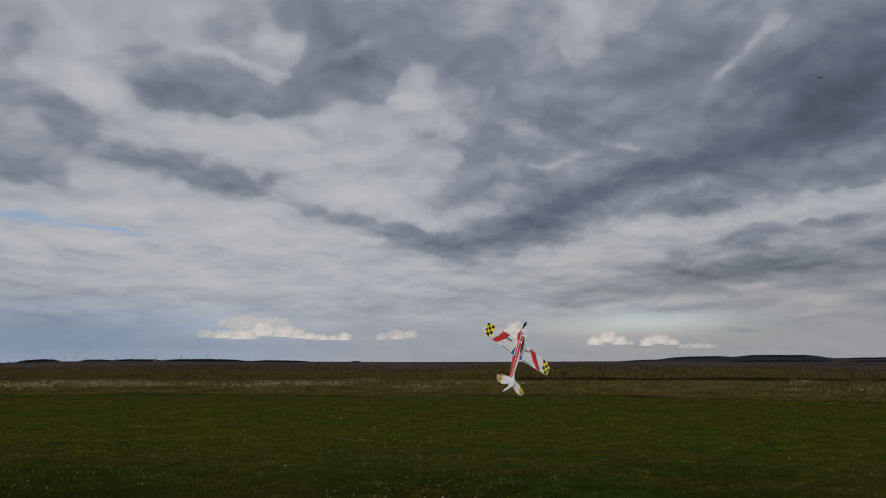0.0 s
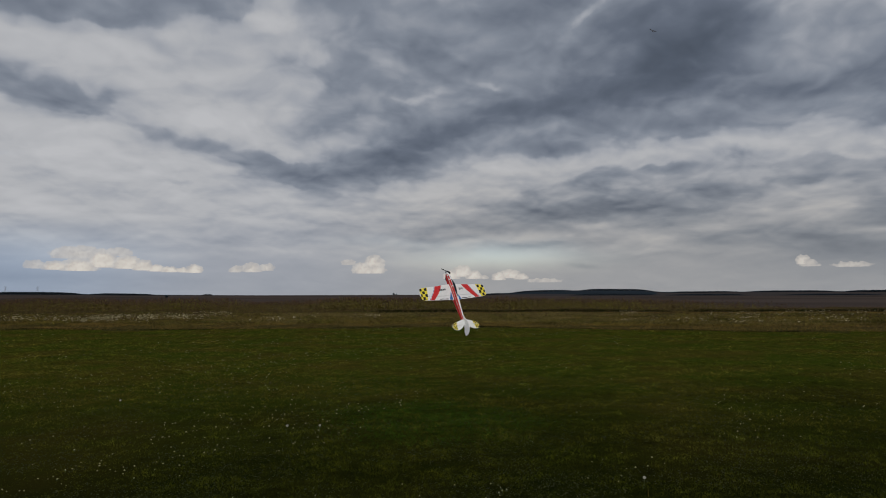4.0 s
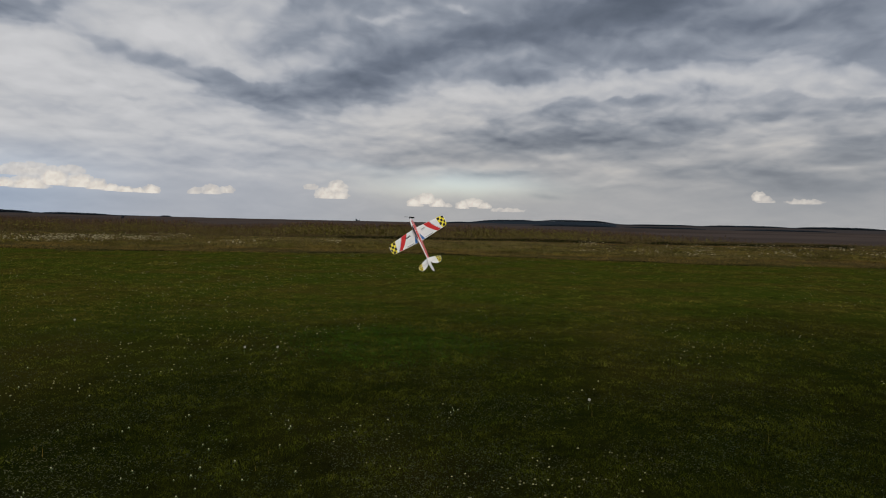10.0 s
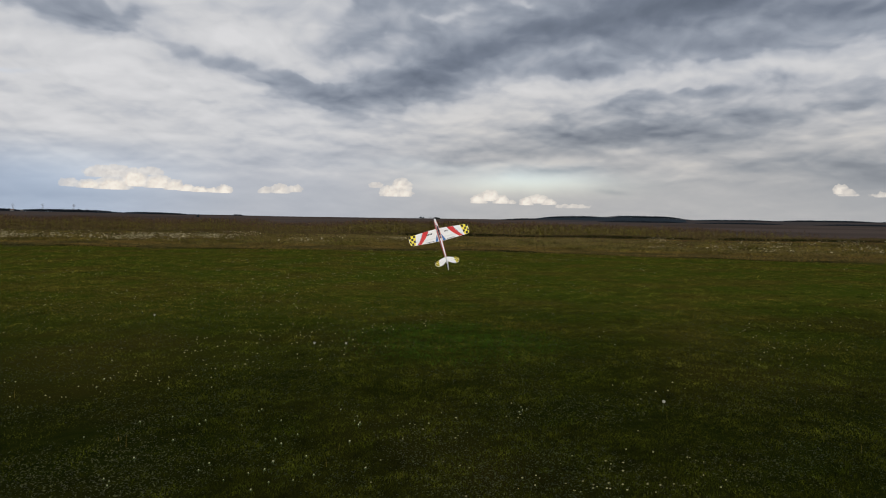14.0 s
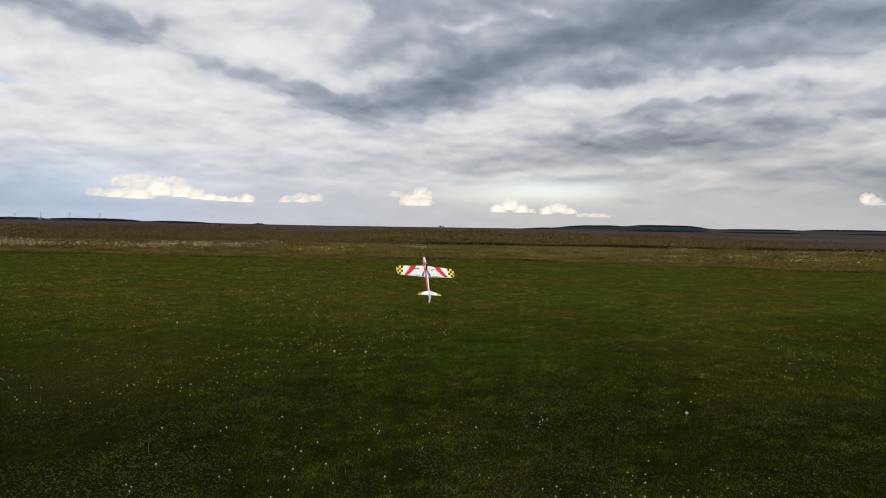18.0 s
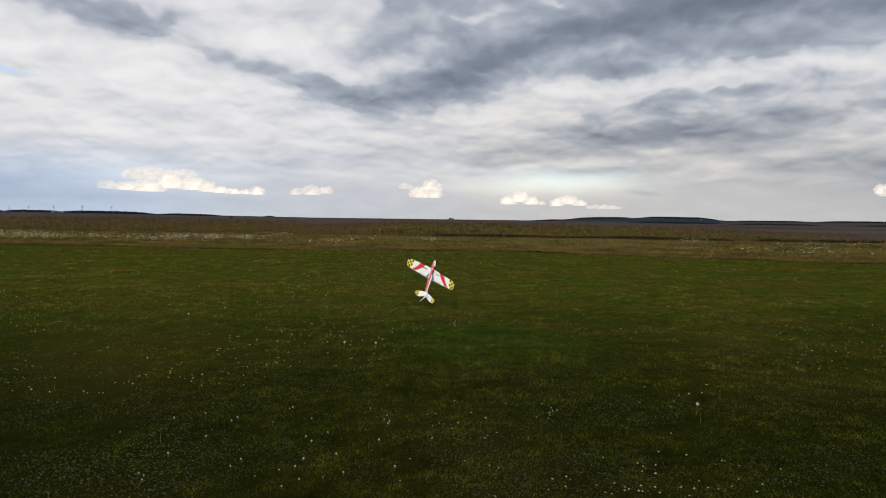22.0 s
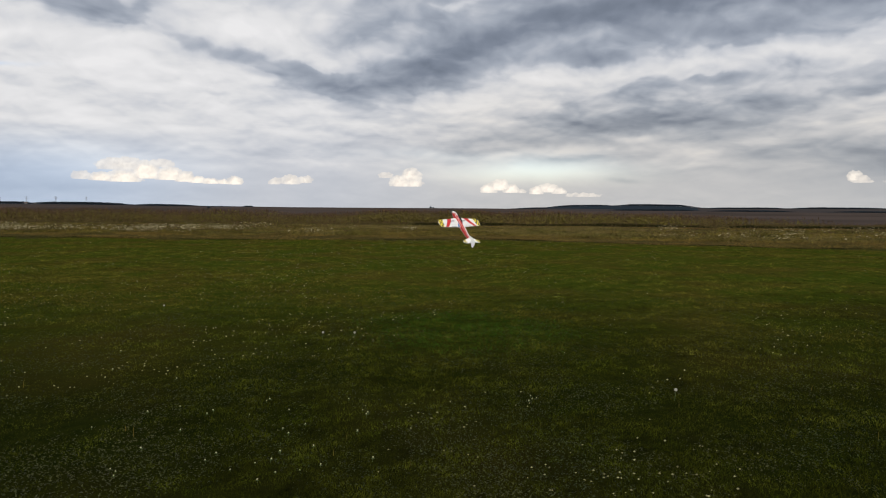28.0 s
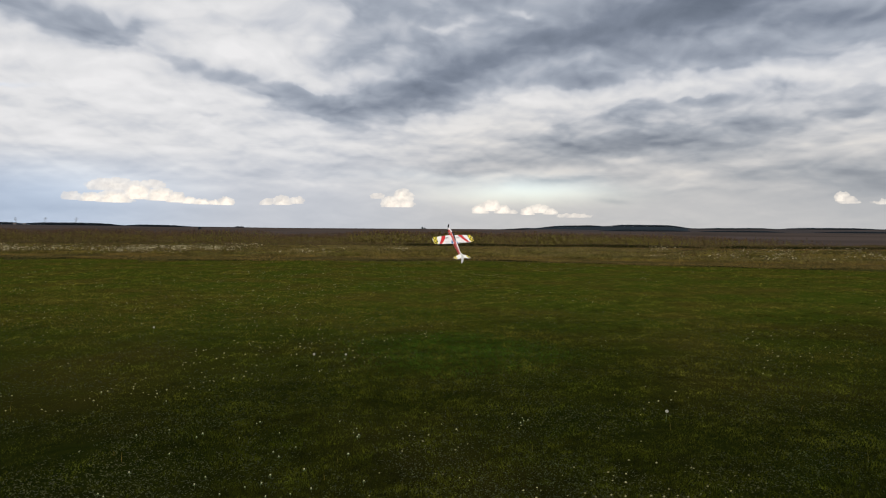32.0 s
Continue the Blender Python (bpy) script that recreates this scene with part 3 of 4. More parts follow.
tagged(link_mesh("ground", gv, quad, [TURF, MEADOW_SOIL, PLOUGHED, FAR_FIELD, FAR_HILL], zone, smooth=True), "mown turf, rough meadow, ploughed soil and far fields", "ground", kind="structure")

rng = np.random.default_rng(7)


def blades(x, y, z, height, width, lean, folds=1):
    """Grass blades as bent, tapering strips."""
    n = len(x)
    a = rng.uniform(0, math.tau, n)
    d = rng.uniform(0, math.tau, n)
    sx, sy = np.cos(a) * width / 2, np.sin(a) * width / 2
    lx, ly = np.cos(d) * lean * height, np.sin(d) * lean * height
    base = np.stack([x, y, z - 0.004], -1)
    side = np.stack([sx, sy, np.zeros(n)], -1)
    tip = base + np.stack([lx, ly, height], -1)
    if folds == 1:
        v = np.stack([base - side, base + side, tip], 1)
        f = np.arange(n)[:, None, None] * 3 + np.array([[[0, 1, 2]]])
    else:
        half = base + np.stack([lx * 0.3, ly * 0.3, height * 0.6], -1)
        v = np.stack([base - side, base + side, half - side * 0.8, half + side * 0.8, tip], 1)
        f = np.arange(n)[:, None, None] * 5 + np.array([[[0, 1, 3], [0, 3, 2], [2, 3, 4]]])
    return v.reshape(-1, 3), f.reshape(-1, 3)


def fan_places(n, r0, r1, a0=-47.0, a1=49.0):
    """Places spread over the strip before the camera, thinning out with distance."""
    r = np.exp(rng.uniform(math.log(r0), math.log(r1), n))
    a = np.radians(rng.uniform(a0, a1, n))
    return r * np.sin(a), r * np.cos(a), r


def clumped(x, y, seed, size):
    """A cheap patchy field between 0 and 1."""
    s = np.zeros(len(x))
    g = np.random.default_rng(seed)
    for i in range(6):
        ax, ay, ph = g.normal(0, 1 / size, 1)[0] * (1 + 0.5 * i), g.normal(0, 1 / size, 1)[0] * (1 + 0.5 * i), g.uniform(0, 6.28)
        s += np.sin(ax * x + ay * y + ph) / (1 + 0.3 * i)
    return 0.5 + s / 6.0


# mown grass: coarser before the runway, shorter, greener and coloured as if better lit on it
x, y, r = fan_places(640000, 3.0, 36.0)
thin = 0.40 * smooth01(-x / r, 0.22, 0.5) * (1 - smooth01(r, 7, 14))
keep = (y < strip_edge(x) + rng.normal(0, 0.25, len(x))) & (rng.random(len(x)) > thin)
x, y, r = x[keep], y[keep], r[keep]
tuft = clumped(x, y, 3, 0.3) * (0.6 + 0.8 * clumped(x, y, 4, 1.1))
high = np.interp(r, [3, 6, 12, 20, 36], [0.019, 0.020, 0.022, 0.026, 0.03]) * (0.5 + rng.random(len(x))) * (0.35 + 1.3 * tuft) * (1 - 0.9 * thin[keep])
wid, lean = 0.0013 + 0.00058 * r, rng.uniform(0.3, 1.9, len(x))
close = r < 8.5
va, fa = blades(x[close], y[close], land(x[close], y[close]), high[close], wid[close], lean[close], 2)
vb, fb = blades(x[~close], y[~close], land(x[~close], y[~close]), high[~close], wid[~close] * 1.3, lean[~close], 1)
v, f = np.concatenate([va, vb]), np.concatenate([fa, fb + len(va)])
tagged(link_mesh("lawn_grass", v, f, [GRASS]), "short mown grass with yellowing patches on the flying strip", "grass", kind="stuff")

# flat leaves of clover and plantain between the blades
x, y, r = fan_places(90000, 3.0, 13.0)
keep = clumped(x, y, 41, 0.5) > 0.25 + 0.4 * rng.random(len(x))
x, y, r = x[keep], y[keep], r[keep]
v, f = blades(x, y, land(x, y) + rng.uniform(0.002, 0.014, len(x)), rng.uniform(0.003, 0.009, len(x)), rng.uniform(0.006, 0.013, len(x)), rng.uniform(1.2, 3.2, len(x)), 2)
tagged(link_mesh("clover_leaves", v, f, [LOW_LEAF]), "dull green clover and plantain leaves low in the grass", "leaves", kind="stuff")

# a lush green spot, and a broad thinned and yellowed stretch of the strip
x, y = rng.normal(0.45, 0.75, 16000), rng.normal(8.5, 0.85, 16000)
keep = np.hypot((x - 0.45) / 1.5, (y - 8.5) / 1.7) + 0.5 * clumped(x, y, 43, 0.5) < 1.1 + 0.2 * rng.random(len(x))
x, y = x[keep], y[keep]
v, f = blades(x, y, land(x, y), rng.uniform(0.015, 0.036, len(x)), rng.uniform(0.005, 0.009, len(x)), rng.uniform(0.3, 1.6, len(x)), 1)
tagged(link_mesh("lush_grass", v, f, [LUSH_GRASS]), "greener lush spot in the mown grass", "grass", kind="stuff")
x, y = rng.uniform(-12, 1.5, 60000), rng.uniform(9.2, 18.5, 60000)
fade = smooth01(y, 9.0, 11.5) * (1 - smooth01(y, 14.5, 18.5)) * (1 - smooth01(x, -2.5, 1.5))
keep = clumped(x, y, 47, 1.3) * fade > 0.12 + 0.42 * rng.random(len(x))
x, y = x[keep], y[keep]
v, f = blades(x, y, land(x, y), rng.uniform(0.012, 0.030, len(x)), rng.uniform(0.007, 0.013, len(x)), rng.uniform(0.4, 1.9, len(x)), 1)
tagged(link_mesh("yellowed_grass", v, f, [YELLOWED_GRASS]), "thinned yellowish grass on part of the strip", "grass", kind="stuff")

# the strip goes on beside and behind
x, y, r = fan_places(70000, 0.3, 14.0, 47.0, 313.0)
v, f = blades(x, y, land(x, y), rng.uniform(0.010, 0.03, len(x)), 0.003 + 0.0012 * r, rng.uniform(0.3, 1.9, len(x)), 1)
u, g = blades(*(lambda q: (q[0], q[1], land(q[0], q[1])))(fan_places(20000, 0.3, 3.1)), rng.uniform(0.010, 0.03, 20000), np.full(20000, 0.003), rng.uniform(0.3, 1.9, 20000), 1)
tagged(link_mesh("lawn_grass_around", np.concatenate([v, u]), np.concatenate([f, g + len(v)]), [GRASS]), "short mown grass beside and behind the viewer", "grass", kind="stuff")

# a few taller stalks left standing in the strip
x, y, r = fan_places(60, 3.2, 20.0)
v, f = blades(x, y, land(x, y), rng.uniform(0.05, 0.10, len(x)), 0.003 + 0.0002 * r, rng.uniform(0.05, 0.35, len(x)), 2)
tagged(link_mesh("grass_stalks", v, f, [MEADOW_GRASS]), "thin pale stalks standing above the mown grass", "grass", kind="stuff")


def meadow_places(n, x0, x1, near, far):
    x = rng.uniform(x0, x1, n)
    lo, hi = near(x), far(x)
    return x, lo + (hi - lo) * rng.random(n)


# dry fringe of the strip, then rough meadow
x, y = meadow_places(90000, -52, 50, lambda x: strip_edge(x) - 0.2, lambda x: strip_edge(x) + 6.5)
lumps = clumped(x, y, 5, 0.9) * (0.5 + clumped(x, y, 8, 2.5))
v, f = blades(x, y, land(x, y), rng.uniform(0.03, 0.10, len(x)) * (0.2 + 1.3 * lumps), rng.uniform(0.010, 0.024, len(x)), rng.uniform(0.8, 2.6, len(x)), 2)
tagged(link_mesh("dry_fringe_grass", v, f, [DRY_GRASS]), "straw-coloured uncut grass along the mown edge", "grass", kind="stuff")
x, y = meadow_places(190000, -66, 62, lambda x: strip_edge(x) + 4.0, lambda x: weed_foot(x) + 1)
lumps = clumped(x, y, 6, 0.8) * (0.5 + clumped(x, y, 9, 3.0))
v, f = blades(x, y, land(x, y), rng.uniform(0.05, 0.17, len(x)) * (0.15 + 1.5 * lumps) * np.interp(weed_foot(x) - y, [0, 9, 14], [0.3, 0.6, 1.0]), rng.uniform(0.012, 0.034, len(x)), rng.uniform(0.7, 2.4, len(x)), 2)
tagged(link_mesh("meadow_grass", v, f, [MEADOW_GRASS]), "rough green and brown meadow grass behind the strip", "grass", kind="stuff")


# near-black blades added as shade under the tall weeds, and a trodden dry track before it
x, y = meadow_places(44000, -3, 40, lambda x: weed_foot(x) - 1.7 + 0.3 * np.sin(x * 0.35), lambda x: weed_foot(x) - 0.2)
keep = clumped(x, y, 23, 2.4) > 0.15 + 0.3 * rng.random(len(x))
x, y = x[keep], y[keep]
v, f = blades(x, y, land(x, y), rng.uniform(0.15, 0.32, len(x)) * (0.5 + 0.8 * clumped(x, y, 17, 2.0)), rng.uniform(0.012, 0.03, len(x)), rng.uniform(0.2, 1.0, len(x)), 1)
tagged(link_mesh("weed_foot_shade", v, f, [SHADE_BLADES]), "dark blades standing in for the shade at the foot of the weeds", "grass", kind="stuff")
# the shadow line of the mown edge, made from the same dark blades
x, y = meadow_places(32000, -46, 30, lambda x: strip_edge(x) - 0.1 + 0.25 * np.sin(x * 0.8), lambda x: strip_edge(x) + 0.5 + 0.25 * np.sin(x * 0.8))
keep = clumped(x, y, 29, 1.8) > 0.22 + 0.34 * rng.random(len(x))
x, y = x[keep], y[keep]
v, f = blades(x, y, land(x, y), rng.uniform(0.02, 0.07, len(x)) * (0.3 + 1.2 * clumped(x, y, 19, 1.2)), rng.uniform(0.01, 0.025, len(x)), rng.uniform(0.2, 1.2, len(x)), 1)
tagged(link_mesh("mown_edge_shade", v, f, [SHADE_BLADES]), "dark ragged line of blades standing in for shade along the mown edge", "grass", kind="stuff")
x, y = meadow_places(70000, -14, 26, lambda x: strip_edge(x) + 5.0, lambda x: weed_foot(x) - 2.0)
keep = clumped(x, y, 37, 2.2) * np.interp(x, [-14, -7, 18, 26], [0.3, 1, 1, 0.3]) > 0.22 + 0.4 * rng.random(len(x))
x, y = x[keep], y[keep]
v, f = blades(x, y, land(x, y), rng.uniform(0.05, 0.16, len(x)), rng.uniform(0.012, 0.034, len(x)), rng.uniform(0.6, 2.2, len(x)), 1)
tagged(link_mesh("pale_meadow_grass", v, f, [PALE_GRASS]), "pale yellowish grass in patches through the meadow", "grass", kind="stuff")
x, y = meadow_places(16000, 2, 40, lambda x: weed_foot(x) - 4.2, lambda x: weed_foot(x) - 2.2)
v, f = blades(x, y, land(x, y), rng.uniform(0.05, 0.12, len(x)), rng.uniform(0.012, 0.03, len(x)), rng.uniform(0.4, 1.6, len(x)), 1)
tagged(link_mesh("track_grass", v, f, [DRY_GRASS]), "pale trodden grass of a narrow track", "grass", kind="stuff")


def umbels(x, y, tall, radius):
    """Flat flower heads on thin stalks."""
    n = len(x)
    z = land(x, y)
    ang = np.arange(6) * math.tau / 6
    tx, ty = rng.normal(0, 0.25, n), rng.normal(0, 0.25, n)
    ring = np.stack([x[:, None] + radius[:, None] * np.cos(ang), y[:, None] + radius[:, None] * np.sin(ang),
                     (z + tall)[:, None] + radius[:, None] * (np.cos(ang) * tx[:, None] + np.sin(ang) * ty[:, None])], -1)
    top = np.stack([x, y, z + tall + radius * 0.35], -1)[:, None]
    foot = np.stack([x, y, z], -1)[:, None]
    side = foot + np.array([[[0.008, 0, 0]]])
    low = np.stack([x, y, z + tall - radius * 0.4], -1)[:, None]
    v = np.concatenate([ring, top, foot, side, low], 1)
    one = [[i, (i + 1) % 6, 6] for i in range(6)] + [[(i + 1) % 6, i, 9] for i in range(6)] + [[7, 8, 6]]
    f = np.arange(n)[:, None, None] * 10 + np.array([one])
    return v.reshape(-1, 3), f.reshape(-1, 3), np.tile([0] * 12 + [1], n)


x, y = meadow_places(1000, -60, 44, lambda x: strip_edge(x) + 4.0, lambda x: strip_edge(x) + np.interp(x, [-20, 0, 14], [14, 19, 21]))
thick = (0.4 + 0.6 * clumped(x, y, 11, 4.0)) * np.interp(x, [-60, -16, -9, 0, 8, 14, 26, 40], [1.1, 1.1, 0.62, 0.55, 0.5, 0.72, 0.8, 0.4])
keep = thick * (0.35 + 1.3 * clumped(x, y, 12, 2.2)) > 0.52 + 0.22 * rng.random(len(x))
x, y = x[keep], y[keep]
heads = rng.integers(5, 26, len(x))
wide = rng.uniform(0.2, 0.9, len(x))
x, y = np.repeat(x, heads), np.repeat(y, heads)
x, y = x + rng.normal(0, 1, len(x)) * np.repeat(wide, heads), y + rng.normal(0, 1, len(x)) * np.repeat(wide, heads) * 0.7
v, f, mi = umbels(x, y, rng.uniform(0.14, 0.38, len(x)), rng.uniform(0.018, 0.058, len(x)))
tagged(link_mesh("white_umbel_flowers", v, f, [UMBEL, WEED_STEM], mi), "drifts of dull white umbel flowers in the meadow", "wildflowers", kind="stuff")


def weeds(x, y, tall):
    """Tall weeds: a stem, ragged leaves all the way up and a brown seed head."""
    n, leaves = len(x), 11
    z = land(x, y)
    foot = np.stack([x, y, z], -1)
    lean = np.stack([rng.normal(0, 0.10, n), rng.normal(0, 0.10, n), np.ones(n)], -1)
    top = foot + lean * tall[:, None]
    w = np.array([0.012, 0, 0])
    stem_v = np.stack([foot - w, foot + w, top], 1)
    stem_f = np.array([[0, 1, 2]])
    s = rng.uniform(0.12, 0.97, (n, leaves))
    root = foot[:, None] + (top - foot)[:, None] * s[..., None]
    a = rng.uniform(0, math.tau, (n, leaves))
    size = rng.uniform(0.10, 0.30, (n, leaves)) * (1.15 - 0.65 * s) * (tall / 1.1)[:, None]
    out = np.stack([np.cos(a), np.sin(a), rng.uniform(-0.2, 0.9, (n, leaves))], -1)
    across = np.stack([-np.sin(a), np.cos(a), np.zeros_like(a)], -1)
    p1 = root + out * size[..., None] * 0.5 + across * size[..., None] * 0.22
    p2 = root + out * size[..., None] * 0.5 - across * size[..., None] * 0.22
    p3 = root + out * size[..., None]
    leaf_v = np.stack([root, p1, p3, p2], 2).reshape(n, leaves * 4, 3)
    leaf_f = np.concatenate([[[4 * i, 4 * i + 1, 4 * i + 2], [4 * i, 4 * i + 2, 4 * i + 3]] for i in range(leaves)]) + 3
    hr = (rng.uniform(0.012, 0.035, n) * (rng.random(n) < 0.6) + 0.004)[:, None]
    hl = rng.uniform(0.08, 0.2, n)[:, None] * (tall / 1.1)[:, None]
    offs = [(1, 0, -0.5), (0, 1, -0.4), (-1, 0, -0.5), (0, -1, -0.6)]
    head_v = np.stack([top + np.array([[0, 0, 0.6]]) * hl] + [top + np.concatenate([hr * o[0], hr * o[1], hl * o[2]], 1) for o in offs] + [top - np.array([[0, 0, 1.0]]) * hl], 1)
    h0 = 3 + leaves * 4
    head_f = np.array([[0, 1, 2], [0, 2, 3], [0, 3, 4], [0, 4, 1], [5, 2, 1], [5, 3, 2], [5, 4, 3], [5, 1, 4]]) + h0
    v = np.concatenate([stem_v, leaf_v, head_v], 1)
    f = np.concatenate([stem_f, leaf_f, head_f])
    mi = np.concatenate([[1], np.zeros(leaves * 2), np.full(8, 2)])
    count = v.shape[1]
    return v.reshape(-1, 3), (np.arange(n)[:, None, None] * count + f[None]).reshape(-1, 3), np.tile(mi, n)


x, y = meadow_places(15000, -78, 36, weed_foot, lambda x: weed_foot(x) + 22)
grow = np.interp(x, [-80, -36, -18, -14, -9, -6.5, -2, 10, 24, 31, 34, 36], [1.0, 1.0, 0.92, 0.70, 0.72, 1.05, 1.08, 1.0, 0.85, 0.6, 0.35, 0.2])
keep = rng.random(len(x)) < np.interp(x, [-80, 22, 31, 36], [1, 1, 0.55, 0.15])
tall = grow * (0.58 + 0.70 * clumped(x, y, 21, 3.0) + rng.normal(0, 0.09, len(x)))
x, y, tall = x[keep], y[keep], np.clip(tall[keep], 0.25, 1.2)
brown = rng.random(len(x)) < np.interp(x + 3 * np.sin(y * 0.7), [-22, -13, -6, 12, 36], [0.55, 0.42, 0.14, 0.12, 0.25])
v, f, mi = weeds(x[~brown], y[~brown], tall[~brown])
tagged(link_mesh("tall_weeds", v, f, [WEED_LEAF, WEED_STEM, WEED_HEAD], mi), "dense belt of tall yellow-green weeds with dark seed heads", "weeds", kind="stuff")
v, f, mi = weeds(x[brown], y[brown], tall[brown])
tagged(link_mesh("brown_weeds", v, f, [BROWN_LEAF, WEED_STEM, WEED_HEAD], mi), "tall weeds gone brown, with dark seed heads", "weeds", kind="stuff")
x, y = meadow_places(700, -60, 34, weed_foot, lambda x: weed_foot(x) + 12)
v, f, mi = weeds(x, y, np.interp(x, [-60, -18, -14, -9, -6, 20, 30, 34], [0.95, 0.95, 0.65, 0.65, 1.05, 1.0, 0.9, 0.6]) * rng.uniform(0.8, 1.05, len(x)))
tagged(link_mesh("standing_weeds", v, f, [WEED_LEAF, WEED_STEM, WEED_HEAD], mi), "single taller weeds rising above the belt", "weeds", kind="stuff")
x, y = meadow_places(7000, -66, 62, lambda x: strip_edge(x) + 6, weed_foot)
v, f, mi = weeds(x, y, rng.uniform(0.12, 0.42, len(x)) * (0.5 + 0.9 * clumped(x, y, 15, 1.5)))
tagged(link_mesh("low_weeds", v, f, [WEED_LEAF, WEED_STEM, WEED_HEAD], mi), "low scattered weeds among the meadow grass", "weeds", kind="stuff")
x, y = meadow_places(2500, 28, 75, lambda x: weed_foot(x) - 1, lambda x: weed_foot(x) + 5)
v, f, mi = weeds(x, y, rng.uniform(0.15, 0.42, len(x)))
tagged(link_mesh("field_margin_weeds", v, f, [WEED_LEAF, WEED_STEM, WEED_HEAD], mi), "low green weeds along the edge of the ploughed field", "weeds", kind="stuff")


# ---- far trees, pylons, houses ----
def foliage_lumps(cx, cy, cz, rx, rz, lumps, seed):
    """A crown as many small ragged leaf clumps."""
    g = np.random.default_rng(seed)
    u = g.normal(0, 1, (lumps, 3))
    u /= np.linalg.norm(u, axis=1)[:, None]
    u *= g.uniform(0.35, 1.0, (lumps, 1)) ** 0.5
    c = np.array([cx, cy, cz]) + u * np.array([rx, rx, rz])
    s = g.uniform(0.4, 0.7, lumps) * rx
    t = g.normal(0, 1, (lumps, 4, 3))
    t /= np.linalg.norm(t, axis=2)[:, :, None]
    v = c[:, None] + t * s[:, None, None]
    f = np.arange(lumps)[:, None, None] * 4 + np.array([[[0, 1, 2], [0, 2, 3], [0, 3, 1], [1, 3, 2]]])
    return v.reshape(-1, 3), f.reshape(-1, 3)


def far_wood(a0, a1, r, high, deep=40.0, label="dark line of far trees on the horizon"):
    """A belt of trees, seen far off between two bearings."""
    length = math.radians(a1 - a0) * r
    n = max(3, int(length / (high * 0.24)))
    vs, fs, total = [], [], 0
    g = np.random.default_rng(int(abs(a0) * 100) + int(r))
    for i in range(n):
        a = math.radians(a0 + (a1 - a0) * (i + g.uniform(-0.4, 0.4)) / n)
        rr = r + g.uniform(0, deep)
        px, py = rr * math.sin(a), rr * math.cos(a)
        h = high * g.uniform(0.9, 1.03) * max(0.35, 1 - abs(2 * i / n - 1) ** 4)
        v, f = foliage_lumps(px, py, float(land(px, py)) + h * 0.5, h * 0.6, h * 0.5, 22, 1000 + i)
        vs.append(v), fs.append(f + total)
        total += len(v)
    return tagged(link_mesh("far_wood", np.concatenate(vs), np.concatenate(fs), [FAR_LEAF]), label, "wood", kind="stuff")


for a0, a1, r, high in ((-40.3, -37.4, 2600, 8.0), (-36.2, -33.9, 2600, 6.0), (-34.3, -30.2, 2600, 7.0), (-31.0, -23.8, 2600, 8.0), (-24.0, -18.6, 2500, 6.0),
                        (-15.8, -14.7, 2100, 6.5), (-13.4, -12.9, 2100, 5.0), (-18.0, -16.0, 2500, 3.5)):
    far_wood(a0, a1, r, high)
for a0, a1, r, high in ((4.6, 10.2, 2300, 5.0), (10.0, 15.5, 3300, 7.0), (15.5, 22.2, 3400, 8.0), (22.0, 28.6, 3300, 6.0), (28.3, 35.3, 3200, 6.0), (35.0, 41.4, 3000, 8.0), (41.0, 46.0, 3000, 5.0)):
    far_wood(a0, a1, r, high, 60.0, "wood along the crest of the far hills")
for a0, a1, r, high in ((15.0, 22.2, 1900, 5.0), (22.7, 29.0, 1500, 3.2), (31.0, 38.0, 1700, 3.2)):
    far_wood(a0, a1, r, high, 160.0, "dark belt of trees in the valley")


def lone_tree(bearing, r, high, label):
    a = math.radians(bearing)
    px, py = r * math.sin(a), r * math.cos(a)
    tree = new("tree")
    tree.location = (px, py, float(land(px, py)))
    part("trunk", rod((0, 0, -0.1), (0, 0, high * 0.5), high * 0.04, high * 0.02), BARK, tree)
    v, f = foliage_lumps(0, 0, high * 0.55, high * 0.62, high * 0.42, 120, int(r))
    v[:, 2] = np.maximum(v[:, 2], 0.05)
    link_mesh("crown", v, f, [FAR_LEAF], parent=tree)
    return tagged(tree, label, "tree")


lone_tree(0.0, 560, 1.3, "lone dark bush on the crest of the ploughed field")
lone_tree(0.22, 562, 0.9, "small dark bush beside the lone bush")
lone_tree(-18.3, 300, 0.9, "small dark bush in the ploughed field")


def pylon(bearing, r, high):
    """A lattice mast with three pairs of arms."""
    a = math.radians(bearing)
    px, py = r * math.sin(a), r * math.cos(a)
    mast = new("pylon")
    mast.matrix_world = pose(px, py, float(land(px, py)) - 1, 0, 0, -bearing)
    w = high * 0.11
    for sx in (-1, 1):
        for sy in (-1, 1):
            part("leg", rod((sx * w, sy * w, 0), (sx * w * 0.15, sy * w * 0.15, high), 0.45, 0.3, 4), STEEL, mast)
    for lo, hi in ((0.0, 0.2), (0.2, 0.38), (0.38, 0.54), (0.54, 0.68), (0.68, 0.8)):
        for s in (-1, 1):
            part("brace", rod((s * w * (1 - 0.85 * lo), -w * (1 - 0.85 * lo), lo * high), (-s * w * (1 - 0.85 * hi), -w * (1 - 0.85 * hi), hi * high), 0.22, 0.22, 4), STEEL, mast)
    for at, wide in ((0.68, 0.16), (0.80, 0.2), (0.92, 0.14)):
        part("cross_arm", rod((-wide * high, 0, at * high), (wide * high, 0, at * high), 0.35, 0.35, 4), STEEL, mast)
    return tagged(mast, "tall lattice power pylon on the horizon", "pylon", "line of power pylons")


